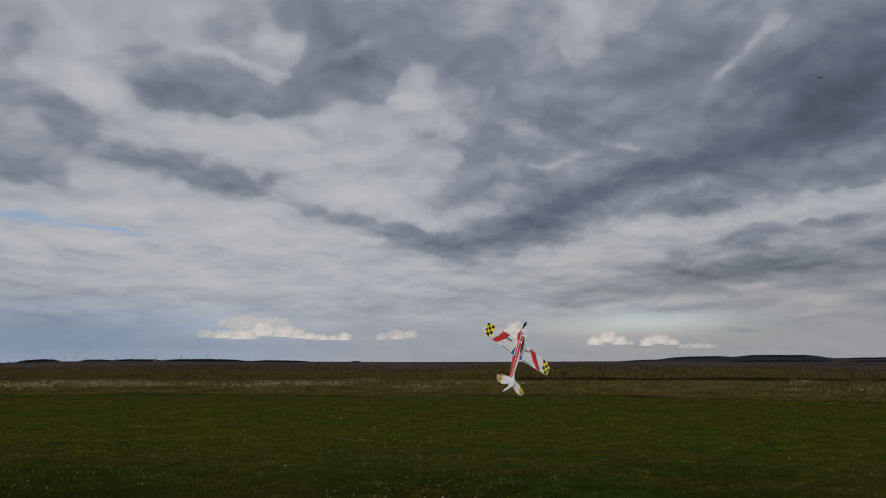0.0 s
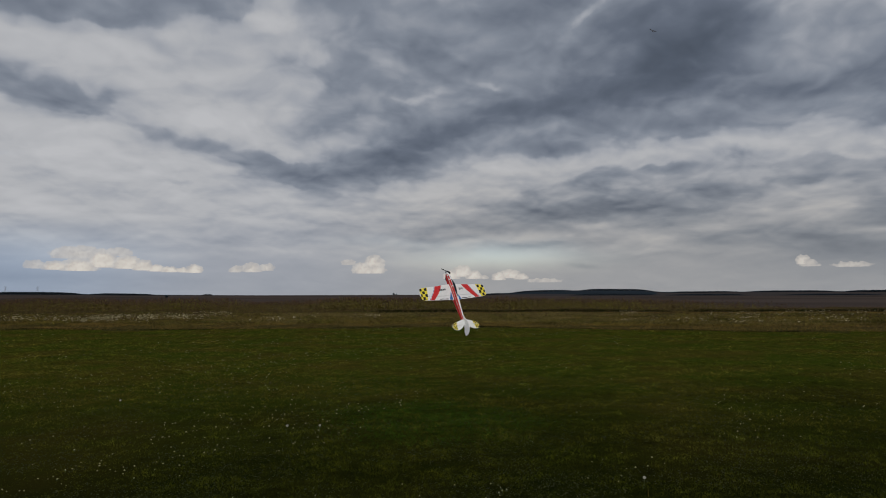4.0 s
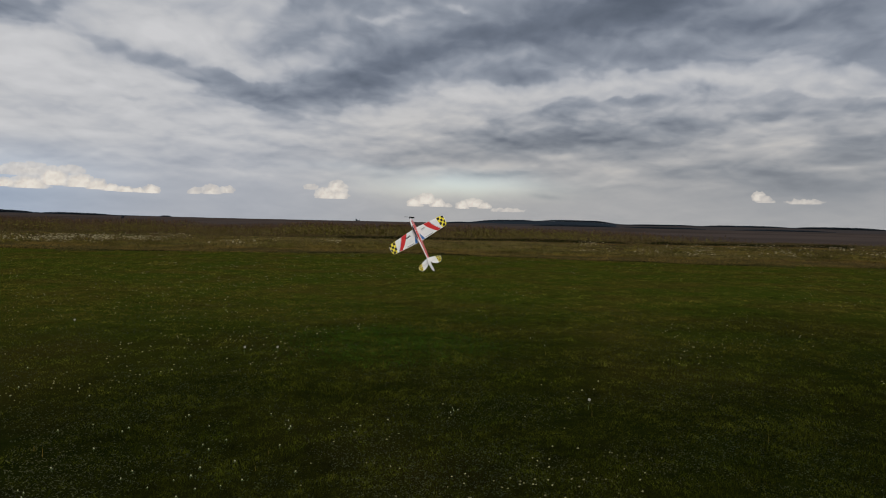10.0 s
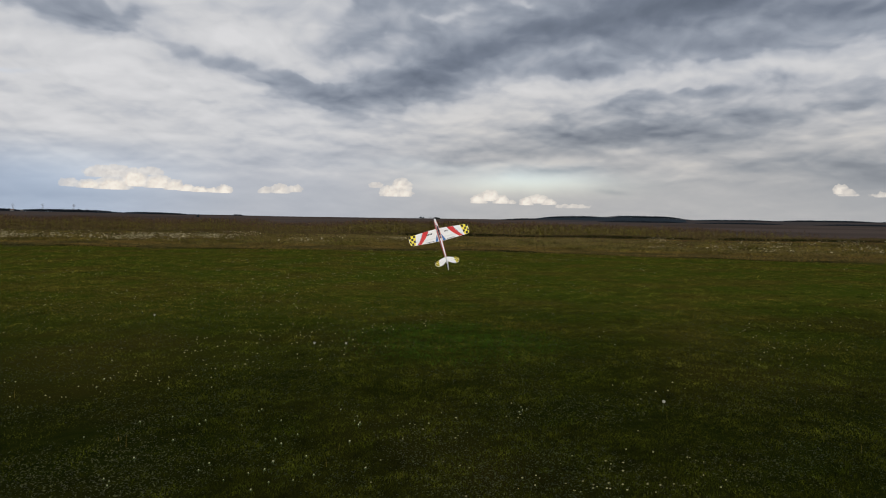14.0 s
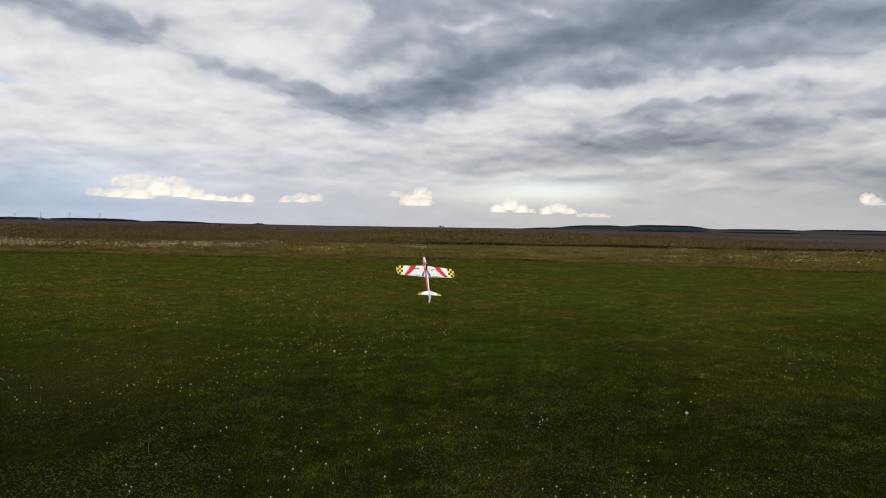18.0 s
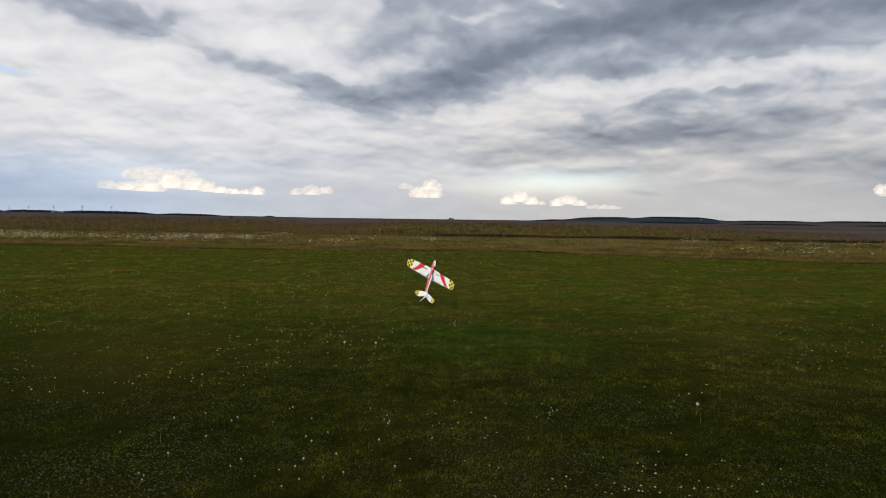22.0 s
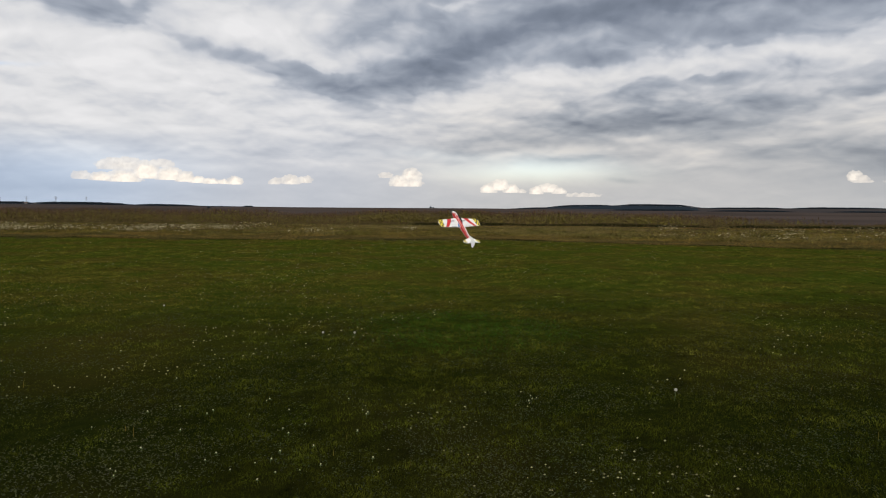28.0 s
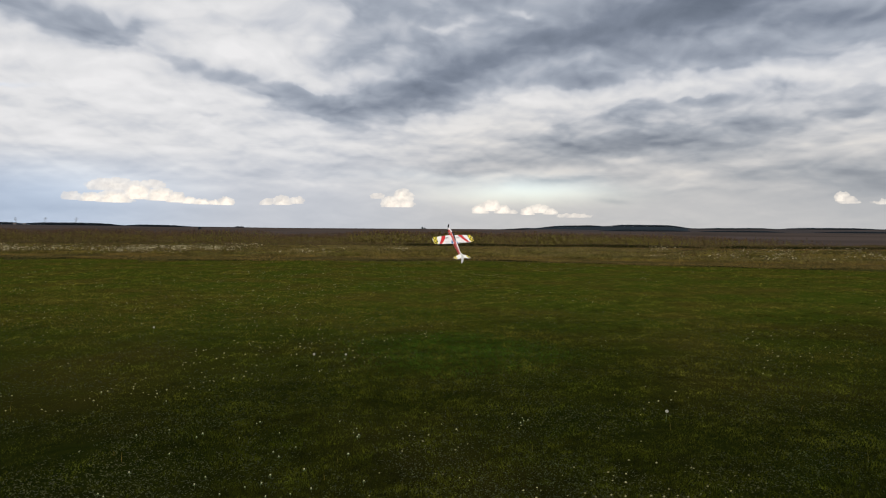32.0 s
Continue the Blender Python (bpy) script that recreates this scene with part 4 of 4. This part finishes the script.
for bearing, r, high in ((-37.15, 3900, 30), (-36.53, 3700, 29), (-35.78, 3800, 26), (-33.72, 3500, 28), (-32.54, 3200, 28), (-30.94, 2900, 28), (-29.08, 2750, 30), (-27.09, 2750, 30)):
    pylon(bearing, r, high)


def farm_house(bearing, r, wide, high):
    a = math.radians(bearing)
    px, py = r * math.sin(a), r * math.cos(a)
    house = new("farm_house")
    house.matrix_world = pose(px, py, float(land(px, py)), 0, 0, -bearing)
    d = wide * 0.5
    part("wall", slab([(-wide / 2, -d / 2), (wide / 2, -d / 2), (wide / 2, d / 2), (-wide / 2, d / 2)], -0.5, high), RENDER_WHITE, house)
    part("roof", slab([(-d * 0.58, high - 0.1), (d * 0.58, high - 0.1), (0, high + d * 0.4)], -wide * 0.53, wide * 0.53, lambda x, y, z: (z, x, y)), ROOF_TILE, house)
    return tagged(house, "small whitewashed building far off before the trees", "house")


farm_house(-31.0, 2400, 9, 2.6)
farm_house(-30.4, 2400, 7, 2.2)
farm_house(-40.6, 2400, 10, 3.0)


# ---- flowers in the strip ----
def head_mesh(radius, squash, lumps, seed):
    bm = bmesh.new()
    bmesh.ops.create_icosphere(bm, subdivisions=2, radius=radius)
    g = random.Random(seed)
    for vert in bm.verts:
        vert.co *= 1 + g.uniform(-lumps, lumps)
        vert.co.z *= squash
    return bm


def clover(radius, tall):
    flower = new("clover_flower")
    part("stalk", rod((0, 0, -0.01), (0, 0, tall), 0.0014, 0.001, 5), STALK, flower)
    head = part("flower_head", head_mesh(radius, 0.8, 0.14, 4), PETAL, flower)
    head.location = (0, 0, tall + radius * 0.4)
    for i in range(3):
        a = i * math.tau / 3
        leaf = part("leaf", slab([(0, 0), (0.007, -0.005), (0.012, 0), (0.007, 0.005)], 0, 0.0012), STALK, flower)
        leaf.matrix_basis = pose(0, 0, 0.02, 0, 0, math.degrees(a))
    return tagged(flower, "white clover flower head in the mown grass", "flower", "clover flowers in the strip")


BEDS = [(-3.24, 7.09), (-2.95, 6.29), (-2.88, 6.00), (-2.23, 5.98), (-1.87, 6.03), (-2.08, 5.01), (-1.89, 5.15), (-1.63, 4.97), (-1.60, 5.04), (-1.27, 5.31), (-1.25, 5.34), (-1.31, 4.95), (-1.04, 5.06), (-0.62, 5.35), (-0.47, 5.18), (-0.48, 5.07), (-0.43, 5.00), (-0.44, 4.95), (-0.85, 4.73), (-0.99, 4.63), (-0.93, 4.54), (-0.47, 4.57), (-1.69, 4.60), (-1.80, 4.25), (-1.31, 4.18), (-0.91, 4.20), (-1.33, 4.05), (-1.02, 4.02), (-0.94, 4.06), (-1.14, 3.92), (-0.72, 4.30), (-0.62, 3.98), (-0.73, 3.91), (-1.85, 3.93), (-1.80, 3.90), (-1.78, 3.83), (-0.94, 3.76), (-0.87, 3.88), (-0.32, 4.08), (-2.33, 4.67), (0.86, 5.45), (0.86, 5.36), (0.90, 5.38), (0.83, 5.30), (1.47, 7.07), (2.57, 9.10), (2.45, 8.16), (2.40, 8.70), (2.45, 9.42)]
first = clover(0.0050, 0.026)
first.location = (BEDS[0][0], BEDS[0][1], float(land(*BEDS[0])))
for px, py in BEDS[1:]:
    g = 0.8 + 0.5 * random.random()
    made = copy_thing(first, pose(px, py, float(land(px, py)), random.uniform(-12, 12), random.uniform(-12, 12), random.uniform(0, 360)))
    made.scale = (g * 0.85, g * 0.85, g * 0.85)


def seed_clock(px, py):
    flower = new("dandelion_clock")
    flower.location = (px, py, float(land(px, py)))
    part("stalk", rod((0, 0, -0.01), (0.008, 0, 0.075), 0.002, 0.0015, 6), STALK, flower)
    head = part("seed_head", head_mesh(0.014, 0.95, 0.16, 9), FLUFF, flower)
    head.location = (0.008, 0, 0.09)
    return tagged(flower, "grey dandelion seed head above the grass", "flower", "dandelion clocks in the strip")


for px, py in ((-3.87, 9.80), (-0.86, 7.79), (2.03, 5.38), (-1.23, 7.80)):
    seed_clock(px, py)

# the many small white flowers farther off
x, y, r = fan_places(6500, 3.6, 31.0)
keep = (y < strip_edge(x) - 0.4) & (clumped(x, y, 31, 1.6) > 0.42 + 0.3 * rng.random(len(x)))
x, y, r = x[keep], y[keep], r[keep]
n = len(x)
size = rng.uniform(0.0036, 0.0088, n) * (0.9 + 0.05 * r)
corners = np.array([[1, 0, 0], [0, 1, 0], [-1, 0, 0], [0, -1, 0], [0, 0, 0.8], [0, 0, -0.6]])
v = np.stack([x, y, land(x, y) + rng.uniform(0.03, 0.06, n)], -1)[:, None] + corners[None] * size[:, None, None]
f = np.arange(n)[:, None, None] * 6 + np.array([[[0, 1, 4], [1, 2, 4], [2, 3, 4], [3, 0, 4], [1, 0, 5], [2, 1, 5], [3, 2, 5], [0, 3, 5]]])
tagged(link_mesh("scattered_clover", v.reshape(-1, 3), f.reshape(-1, 3), [DULL_PETAL]), "scattered small white clover heads across the strip", "wildflowers", kind="stuff")


# ---- the model aircraft: x to its right wing, y to its nose, z to its top ----
plane = tagged(new("model_aircraft"), "white foam aerobatic model aircraft with red stripes and chequered yellow tips", "model aircraft")
HALF = 0.5


def leading(s):
    return -0.165 - 0.038 * (s / HALF) - 0.03 * max(0.0, (s - 0.485) / 0.015)


def trailing(s):
    return -0.402 + 0.026 * (s / HALF) + 0.03 * max(0.0, (s - 0.475) / 0.025)


def skin(s, c):
    """Half the thickness of the wing at span s, share c of the chord."""
    thick = 0.030 * (1 - 0.35 * s / HALF)
    return thick * (0.2969 * math.sqrt(c) - 0.126 * c - 0.3516 * c * c + 0.2843 * c ** 3 - 0.1015 * c ** 4) * 5 * 0.5 * 0.9 + 0.0015


def wing_piece(side, s0, s1, c0, c1, name, parent, label=""):
    rings = []
    steps = [c0 + (c1 - c0) * i / 7 for i in range(8)]
    for i in range(11):
        s = s0 + (s1 - s0) * i / 10
        ring = []
        for c, up in [(c, 1) for c in steps] + [(c, -1) for c in reversed(steps)]:
            yy = leading(s) + (trailing(s) - leading(s)) * c
            ring.append((side * s, yy, up * skin(s, max(c, 0.0))))
        rings.append(ring)
    return part(name, loft(rings), FOAM, parent, label)


def decal(side, left, right, c0, c1, mat, name, parent, label="", lift=0.0012, n=6):
    """Coloured film on the top of the wing: span limits left(c), right(c) between two shares of the chord."""
    bm = bmesh.new()
    rows = []
    for i in range(n + 1):
        c = c0 + (c1 - c0) * i / n
        row = []
        for j in range(4):
            s = left(c) + (right(c) - left(c)) * j / 3
            yy = leading(s) + (trailing(s) - leading(s)) * c
            row.append(bm.verts.new((side * s, yy, skin(s, c) + lift)))
        rows.append(row)
    for a, b in zip(rows, rows[1:]):
        for j in range(3):
            bm.faces.new((a[j], a[j + 1], b[j + 1], b[j]))
    return part(name, bm, mat, parent, label)


def wing(side, name):
    w = wing_piece(side, 0.0, HALF, 0.0, 0.72, name, plane, "white foam wing panel")
    wing_piece(side, 0.045, 0.488, 0.735, 1.0, "aileron", w, "white foam aileron")
    wing_piece(side, 0.0, 0.042, 0.722, 1.0, "root_filler", w)
    decal(side, lambda c: 0.155 + 0.165 * c ** 1.3, lambda c: 0.255 + 0.125 * c ** 1.3, 0.01, 0.985, RED, "red_stripe", w, "red swept stripe", n=10)
    decal(side, lambda c: 0.260 + 0.125 * c ** 1.3, lambda c: 0.265 + 0.125 * c ** 1.3, 0.02, 0.98, BLUE, "blue_pin_stripe", w, "thin blue line beside the red stripe", n=10)
    decal(side, lambda c: 0.372 + 0.040 * c, lambda c: 0.494, 0.01, 0.985, YELLOW, "yellow_tip", w, "yellow wing tip")
    for i in range(3):
        for j in range(4):
            if (i + j) % 2 == 0:
                s0 = 0.388 + 0.036 * i + 0.010 * (j / 3)
                decal(side, lambda c, s0=s0: s0, lambda c, s0=s0: min(s0 + 0.036, 0.493), 0.05 + 0.23 * j, 0.05 + 0.23 * j + 0.215, BLACK, "black_check", w, "black check", 0.0024, 3)
    decal(side, lambda c: 0.035 + 0.012 * (c - 0.5), lambda c: 0.042 + 0.10 * max(0.0, c - 0.5), 0.5, 0.985, BLUE, "blue_wedge", w, "blue wedge")
    decal(side, lambda c: 0.105, lambda c: 0.235, 0.915, 0.955, INK, "small_print_bar", w, "thin dark bar of small print", n=2)
    return w


left_wing, right_wing = wing(-1, "left_wing"), wing(1, "right_wing")
for i in range(4):
    decal(-1, lambda c, i=i: 0.108 + 0.025 * i, lambda c, i=i: 0.128 + 0.025 * i, 0.26, 0.37, INK, "lettering_bar", left_wing, "short dark bar of lettering", 0.0026, 2)
word = bpy.data.curves.new("lettering", "FONT")
word.body, word.size, word.extrude, word.align_x = "EPP", 0.042, 0.0006, "CENTER"
word.materials.append(INK)
lettering = new("lettering", word)
lettering.parent = right_wing
lettering.matrix_basis = pose(0.125, -0.262, skin(0.12, 0.4) + 0.004, 3, 0, 0)

# fuselage: a slim foam body, deepest at the canopy
BODY = ((0.0, 0.015, -0.022, 0.024), (-0.04, 0.021, -0.04, 0.042), (-0.12, 0.025, -0.052, 0.060), (-0.22, 0.026, -0.056, 0.070), (-0.38, 0.024, -0.052, 0.064),
        (-0.55, 0.019, -0.038, 0.046), (-0.70, 0.013, -0.024, 0.032), (-0.80, 0.009, -0.016, 0.022))


def body_ring(yy, hw, zb, zt):
    mid_z = (zb + zt) / 2
    pts = [(hw * 0.55, zb), (hw, zb + 0.3 * (mid_z - zb)), (hw, zt - 0.45 * (zt - mid_z)), (hw * 0.5, zt)]
    return [(x, yy, z) for x, z in pts] + [(-x, yy, z) for x, z in reversed(pts)]


body = part("fuselage", loft([body_ring(*b) for b in BODY]), FOAM, plane, "slim white foam fuselage")


def body_at(yy):
    ys = [b[0] for b in reversed(BODY)]
    return [float(np.interp(yy, ys, [b[i] for b in reversed(BODY)])) for i in (1, 2, 3)]


def side_stripe(side, low, high, y0, y1, mat, name, label):
    bm = bmesh.new()
    rows = []
    for i in range(15):
        yy = y0 + (y1 - y0) * i / 14
        hw, zb, zt = body_at(yy)
        rows.append([bm.verts.new((side * (hw + 0.0015), yy, zb + (zt - zb) * share)) for share in (low, high)])
    for a, b in zip(rows, rows[1:]):
        bm.faces.new((a[0], a[1], b[1], b[0]))
    part(name, bm, mat, body, label)


def deck_stripe(side, y0, y1):
    """The slope between side and top."""
    bm = bmesh.new()
    rows = []
    for i in range(13):
        yy = y0 + (y1 - y0) * i / 12
        hw, zb, zt = body_at(yy)
        z_low = zt - 0.45 * (zt - (zb + zt) / 2)
        rows.append([bm.verts.new((side * hw * a, yy, z_low + (zt - z_low) * b + 0.0015)) for a, b in ((0.98, 0.04), (0.54, 0.92))])
    for a, b in zip(rows, rows[1:]):
        bm.faces.new((a[0], a[1], b[1], b[0]))
    part("deck_stripe", bm, RED, body, "red stripe along the upper edge")


for side in (-1, 1):
    side_stripe(side, 0.18, 0.68, -0.02, -0.70, RED, "side_stripe", "long red side stripe")
    side_stripe(side, 0.70, 0.75, -0.06, -0.66, ORANGE, "pin_stripe", "thin orange pin stripe")
    deck_stripe(side, -0.03, -0.70)

rings = []
for i in range(13):
    u = i / 12
    yy = -0.12 - 0.26 * u
    hump = math.sin(math.pi * min(1.0, u * 1.02)) ** 0.7
    base = body_at(yy)[2]
    rings.append([((0.004 + 0.009 * hump) * math.cos(a), yy, base - 0.004 + (0.004 + 0.028 * hump) * math.sin(a)) for a in [math.pi * k / 8 for k in range(9)]])
part("canopy", loft(rings), CANOPY, plane, "glossy black canopy", True)

# tail
HINGE = -0.772
stab_half = [(0.03, -0.700), (0.150, -0.736), (0.184, -0.748), (0.196, -0.762), (0.198, HINGE + 0.001)]
stab_outline = [(-a, b) for a, b in stab_half] + [(a, b) for a, b in reversed(stab_half)]
stab = part("stabiliser", slab(stab_outline, 0.017, 0.023), FOAM, plane, "white foam tailplane")
elev_half = [(0.018, -0.004), (0.065, -0.046), (0.115, -0.070), (0.160, -0.070), (0.184, -0.056), (0.195, -0.030), (0.197, -0.003)]
elevator = part("elevator", slab([(-a, b) for a, b in elev_half] + [(a, b) for a, b in reversed(elev_half)], -0.003, 0.003), FOAM, plane, "white foam elevator")
for side in (-1, 1):
    tip = [(0.122, -0.7285), (0.150, -0.7375), (0.183, -0.7495), (0.1945, -0.763), (0.1965, -0.7705), (0.128, -0.7705)]
    part("yellow_tip", slab([(side * a, b) for a, b in tip], 0.0232, 0.0242), YELLOW, stab, "yellow tailplane tip")
    for a, b in ((0.130, -0.750), (0.166, -0.754), (0.148, -0.766), (0.182, -0.768)):
        wide = 0.012 if a > 0.18 else 0.018
        part("black_check", slab([(side * a, b - 0.002), (side * (a + wide), b - 0.002), (side * (a + wide), b + 0.012), (side * a, b + 0.012)], 0.0244, 0.0252), BLACK, stab, "black check")
    edge = [(0.129, -0.0045), (0.1945, -0.0045), (0.192, -0.030), (0.181, -0.054), (0.158, -0.067), (0.138, -0.067)]
    part("yellow_tip", slab([(side * a, b) for a, b in edge], 0.0032, 0.0042), YELLOW, elevator, "yellow elevator tip")
    for a, b in ((0.133, -0.022), (0.168, -0.022), (0.150, -0.040), (0.140, -0.058), (0.168, -0.056)):
        part("black_check", slab([(side * a, b), (side * (a + 0.017), b), (side * (a + 0.017), b + 0.016), (side * a, b + 0.016)], 0.0044, 0.0052), BLACK, elevator, "black check")


def upright(x, y, z):
    return (z, x, y)


part("fin", slab([(-0.62, 0.032), (-0.71, 0.066), (-0.770, 0.096), (-0.798, 0.098), (-0.798, 0.018)], -0.003, 0.003, upright), FOAM, plane, "white foam fin")
rudder = part("rudder", slab([(0.0, 0.100), (-0.045, 0.104), (-0.092, 0.086), (-0.122, 0.045), (-0.116, -0.012), (-0.05, -0.030), (0.0, -0.015)], -0.003, 0.003, upright), FOAM, plane, "white foam rudder")

# running gear of the nose
motor = part("motor", rod((0, -0.004, 0), (0, 0.020, 0), 0.0145, 0.0145, 14), ALLOY, plane, "bare alloy motor")
part("shaft", rod((0, 0.020, 0), (0, 0.036, 0), 0.003, 0.003, 8), ALLOY, motor)
part("speed_controller", slab([(-0.011, -0.085), (0.011, -0.085), (0.011, -0.035), (-0.011, -0.035)], -0.062, -0.042), PLASTIC, plane, "black speed controller under the nose")
part("spar_rod", rod((-0.34, -0.292, -0.016), (0.34, -0.292, -0.016), 0.002, 0.002, 6), CARBON, plane, "black carbon wing spar")
for side in (-1, 1):
    part("control_horn", slab([(0.20 * side, -0.352), (0.206 * side, -0.352), (0.203 * side, -0.33)], -0.03, -0.008), PLASTIC, plane, "small black aileron horn")

propeller = part("propeller", rod((0, -0.006, 0), (0, 0.010, 0), 0.009, 0.006, 12), PLASTIC, plane, "black two-bladed propeller")
for side in (-1, 1):
    rings = []
    for i in range(9):
        u = i / 8
        chord = 0.010 + 0.021 * math.sin(math.pi * min(1.0, 0.12 + 0.8 * u)) ** 0.8
        twist = radians(48 - 34 * u)
        ring = []
        for a, b in ((-0.5, 0.0), (0.0, 0.0016), (0.5, 0.0), (0.0, -0.0008)):
            px, pz = a * chord, b
            ring.append((side * (0.006 + 0.121 * u), px * math.sin(twist) + pz * math.cos(twist), side * (px * math.cos(twist) - pz * math.sin(twist))))
        rings.append(ring)
    part("blade", loft(rings), PLASTIC, propeller)


# ---- a bird of prey high up ----
bird = tagged(new("bird"), "dark bird of prey gliding high under the clouds", "bird")
part("body", loft([[(r0 * math.cos(a), yy, r0 * 0.8 * math.sin(a)) for a in [math.tau * k / 8 for k in range(8)]] for yy, r0 in ((0.25, 0.015), (0.2, 0.04), (0.08, 0.065), (-0.08, 0.06), (-0.2, 0.03), (-0.26, 0.012))]), FEATHER, bird, smooth=True)
part("tail", slab([(-0.03, -0.2), (0.03, -0.2), (0.09, -0.42), (-0.09, -0.42)], -0.006, 0.006), FEATHER, bird)
for side in (-1, 1):
    w = part("wing", slab([(0.0, 0.14), (side * 0.25, 0.2), (side * 0.44, 0.14), (side * 0.58, -0.04), (side * 0.42, -0.12), (side * 0.2, -0.17), (0.0, -0.16)], -0.006, 0.008), FEATHER, bird)
    w.matrix_basis = pose(0, 0, 0.02, 0, -side * 9, 0)


# ---- what moves ----
FLIGHT = [
    (0.0, -0.281, 8.094, 1.998, 70.2, 29.9, 33.9), (1.0, -0.005, 8.300, 1.882, 62.8, 19.2, 28.5),
    (2.0, 0.259, 8.581, 1.868, 59.0, 9.6, 28.1), (3.0, 0.500, 8.928, 1.869, 57.2, 2.0, 26.5),
    (3.5, 0.601, 8.737, 1.867, 61.9, -1.5, 28.5), (5.5, 0.919, 9.353, 1.823, 58.7, -13.9, 14.9),
    (6.0, 0.968, 9.530, 1.800, 59.8, -17.2, 11.9), (7.0, 1.042, 9.913, 1.754, 61.2, -25.0, 1.4),
    (8.0, 1.039, 10.061, 1.707, 67.6, -28.9, -7.5), (9.0, 0.985, 10.321, 1.637, 73.9, -31.9, -15.9),
    (10.0, 0.864, 10.289, 1.610, 78.0, -30.2, -22.0), (11.0, 0.715, 10.346, 1.627, 79.6, -25.1, -19.5),
    (12.0, 0.558, 10.653, 1.645, 80.2, -20.6, -14.7), (13.0, 0.393, 11.021, 1.610, 71.7, -17.4, -2.4),
    (14.0, 0.237, 10.966, 1.542, 62.7, -13.5, 6.6), (14.5, 0.165, 10.869, 1.483, 57.3, -12.0, 8.4),
    (16.5, -0.098, 11.028, 1.248, 50.2, -6.0, 14.4), (17.0, -0.175, 11.213, 1.179, 50.8, -2.8, 16.3),
    (18.0, -0.271, 11.312, 1.031, 49.5, 4.0, 16.8), (19.0, -0.351, 11.388, 0.918, 47.7, 11.6, 15.4),
    (20.0, -0.384, 11.696, 0.816, 49.9, 21.7, 13.2), (21.0, -0.370, 12.068, 0.758, 54.4, 28.7, 14.7),
    (21.5, -0.327, 12.141, 0.747, 56.6, 29.7, 17.9), (22.0, -0.267, 12.184, 0.770, 59.9, 28.1, 20.1),
    (23.0, -0.111, 12.330, 0.847, 64.2, 19.0, 27.6), (24.0, 0.044, 12.484, 0.995, 63.7, 7.1, 34.5),
    (25.0, 0.194, 12.632, 1.163, 60.0, -1.3, 41.4), (27.5, 0.443, 13.00, 1.428, 47.8, -2.7, 39.0),
    (28.0, 0.461, 13.02, 1.466, 46.5, -0.9, 37.5), (29.0, 0.545, 13.969, 1.492, 44.9, 2.1, 31.4),
    (30.0, 0.557, 14.054, 1.535, 46.6, 2.2, 29.5), (31.0, 0.598, 14.391, 1.546, 49.7, 0.3, 27.1),
    (32.0, 0.598, 14.396, 1.545, 51.6, -2.8, 28.8),
]
RUDDER = [(0.0, -30), (2.0, -26), (3.0, -20), (5.5, -6), (7.0, -8), (9.0, -4), (11.0, 5), (13.0, -6), (16.5, -10), (18.0, -8), (19.0, -22), (20.0, -34), (21.5, -31),
          (23.0, -27), (25.0, -22), (27.5, -20), (29.0, -14), (30.0, -22), (32.0, -23)]
ELEVATOR = [(0.0, 4), (6.0, 8), (9.0, 2), (12.0, 4), (14.0, 16), (16.5, 44), (18.0, 52), (19.0, 48), (20.0, 34), (21.0, 12), (22.0, 6), (25.0, 2), (28.0, 20), (29.0, 40), (31.0, 44), (32.0, 28)]
SPIN = [(0, 68), (1, 42), (2, 2), (3, -86), (3.5, 32), (5.5, 40), (6, 0), (7, -70), (8, -74), (9, -72), (10, 76), (11, 84), (12, -88), (13, -32),
        (14, 36), (14.5, 6), (16.5, -20), (17, 30), (18, 40), (19, -34), (20, 2), (21, 20), (21.5, -72), (22, 40),
        (23, -28), (24, -32), (25, -2), (27.5, -26), (28, 18), (29, 16), (30, 70), (31, -60), (32, 72)]
GLIDE = [(0.0, 23.11, 20.76), (1.0, 22.93, 20.74), (2.0, 22.68, 20.85), (3.0, 22.43, 20.9), (5.5, 21.79, 20.95), (6.0, 21.63, 20.98), (12.0, 20.0, 23.5), (22.0, 24.0, 28.0), (32.0, 30.0, 30.0)]


def motions():
    walk(plane, [(t, pose(x, y, z, rx, ry, rz)) for t, x, y, z, rx, ry, rz in FLIGHT])
    walk(rudder, [(t, pose(0, -0.801, 0, 0, 0, a)) for t, a in RUDDER])
    walk(elevator, [(t, pose(0, HINGE, 0.02, -a, 0, 0)) for t, a in ELEVATOR])
    turns_of = []
    for i in range(321):
        t = i / 10
        angle = float(np.interp(t, [s[0] for s in SPIN], [s[1] for s in SPIN])) + 720.0 * t
        turns_of.append((t, pose(0, 0.034, 0, 0, angle, 0)))
    walk(propeller, turns_of)
    flown = []
    for t, az, el in GLIDE:
        a, e = radians(az), radians(el)
        flown.append((t, pose(105 * math.sin(a) * math.cos(e), 105 * math.cos(a) * math.cos(e), 1.6 + 105 * math.sin(e), 42, 20, -4)))
    walk(bird, flown)


motions()
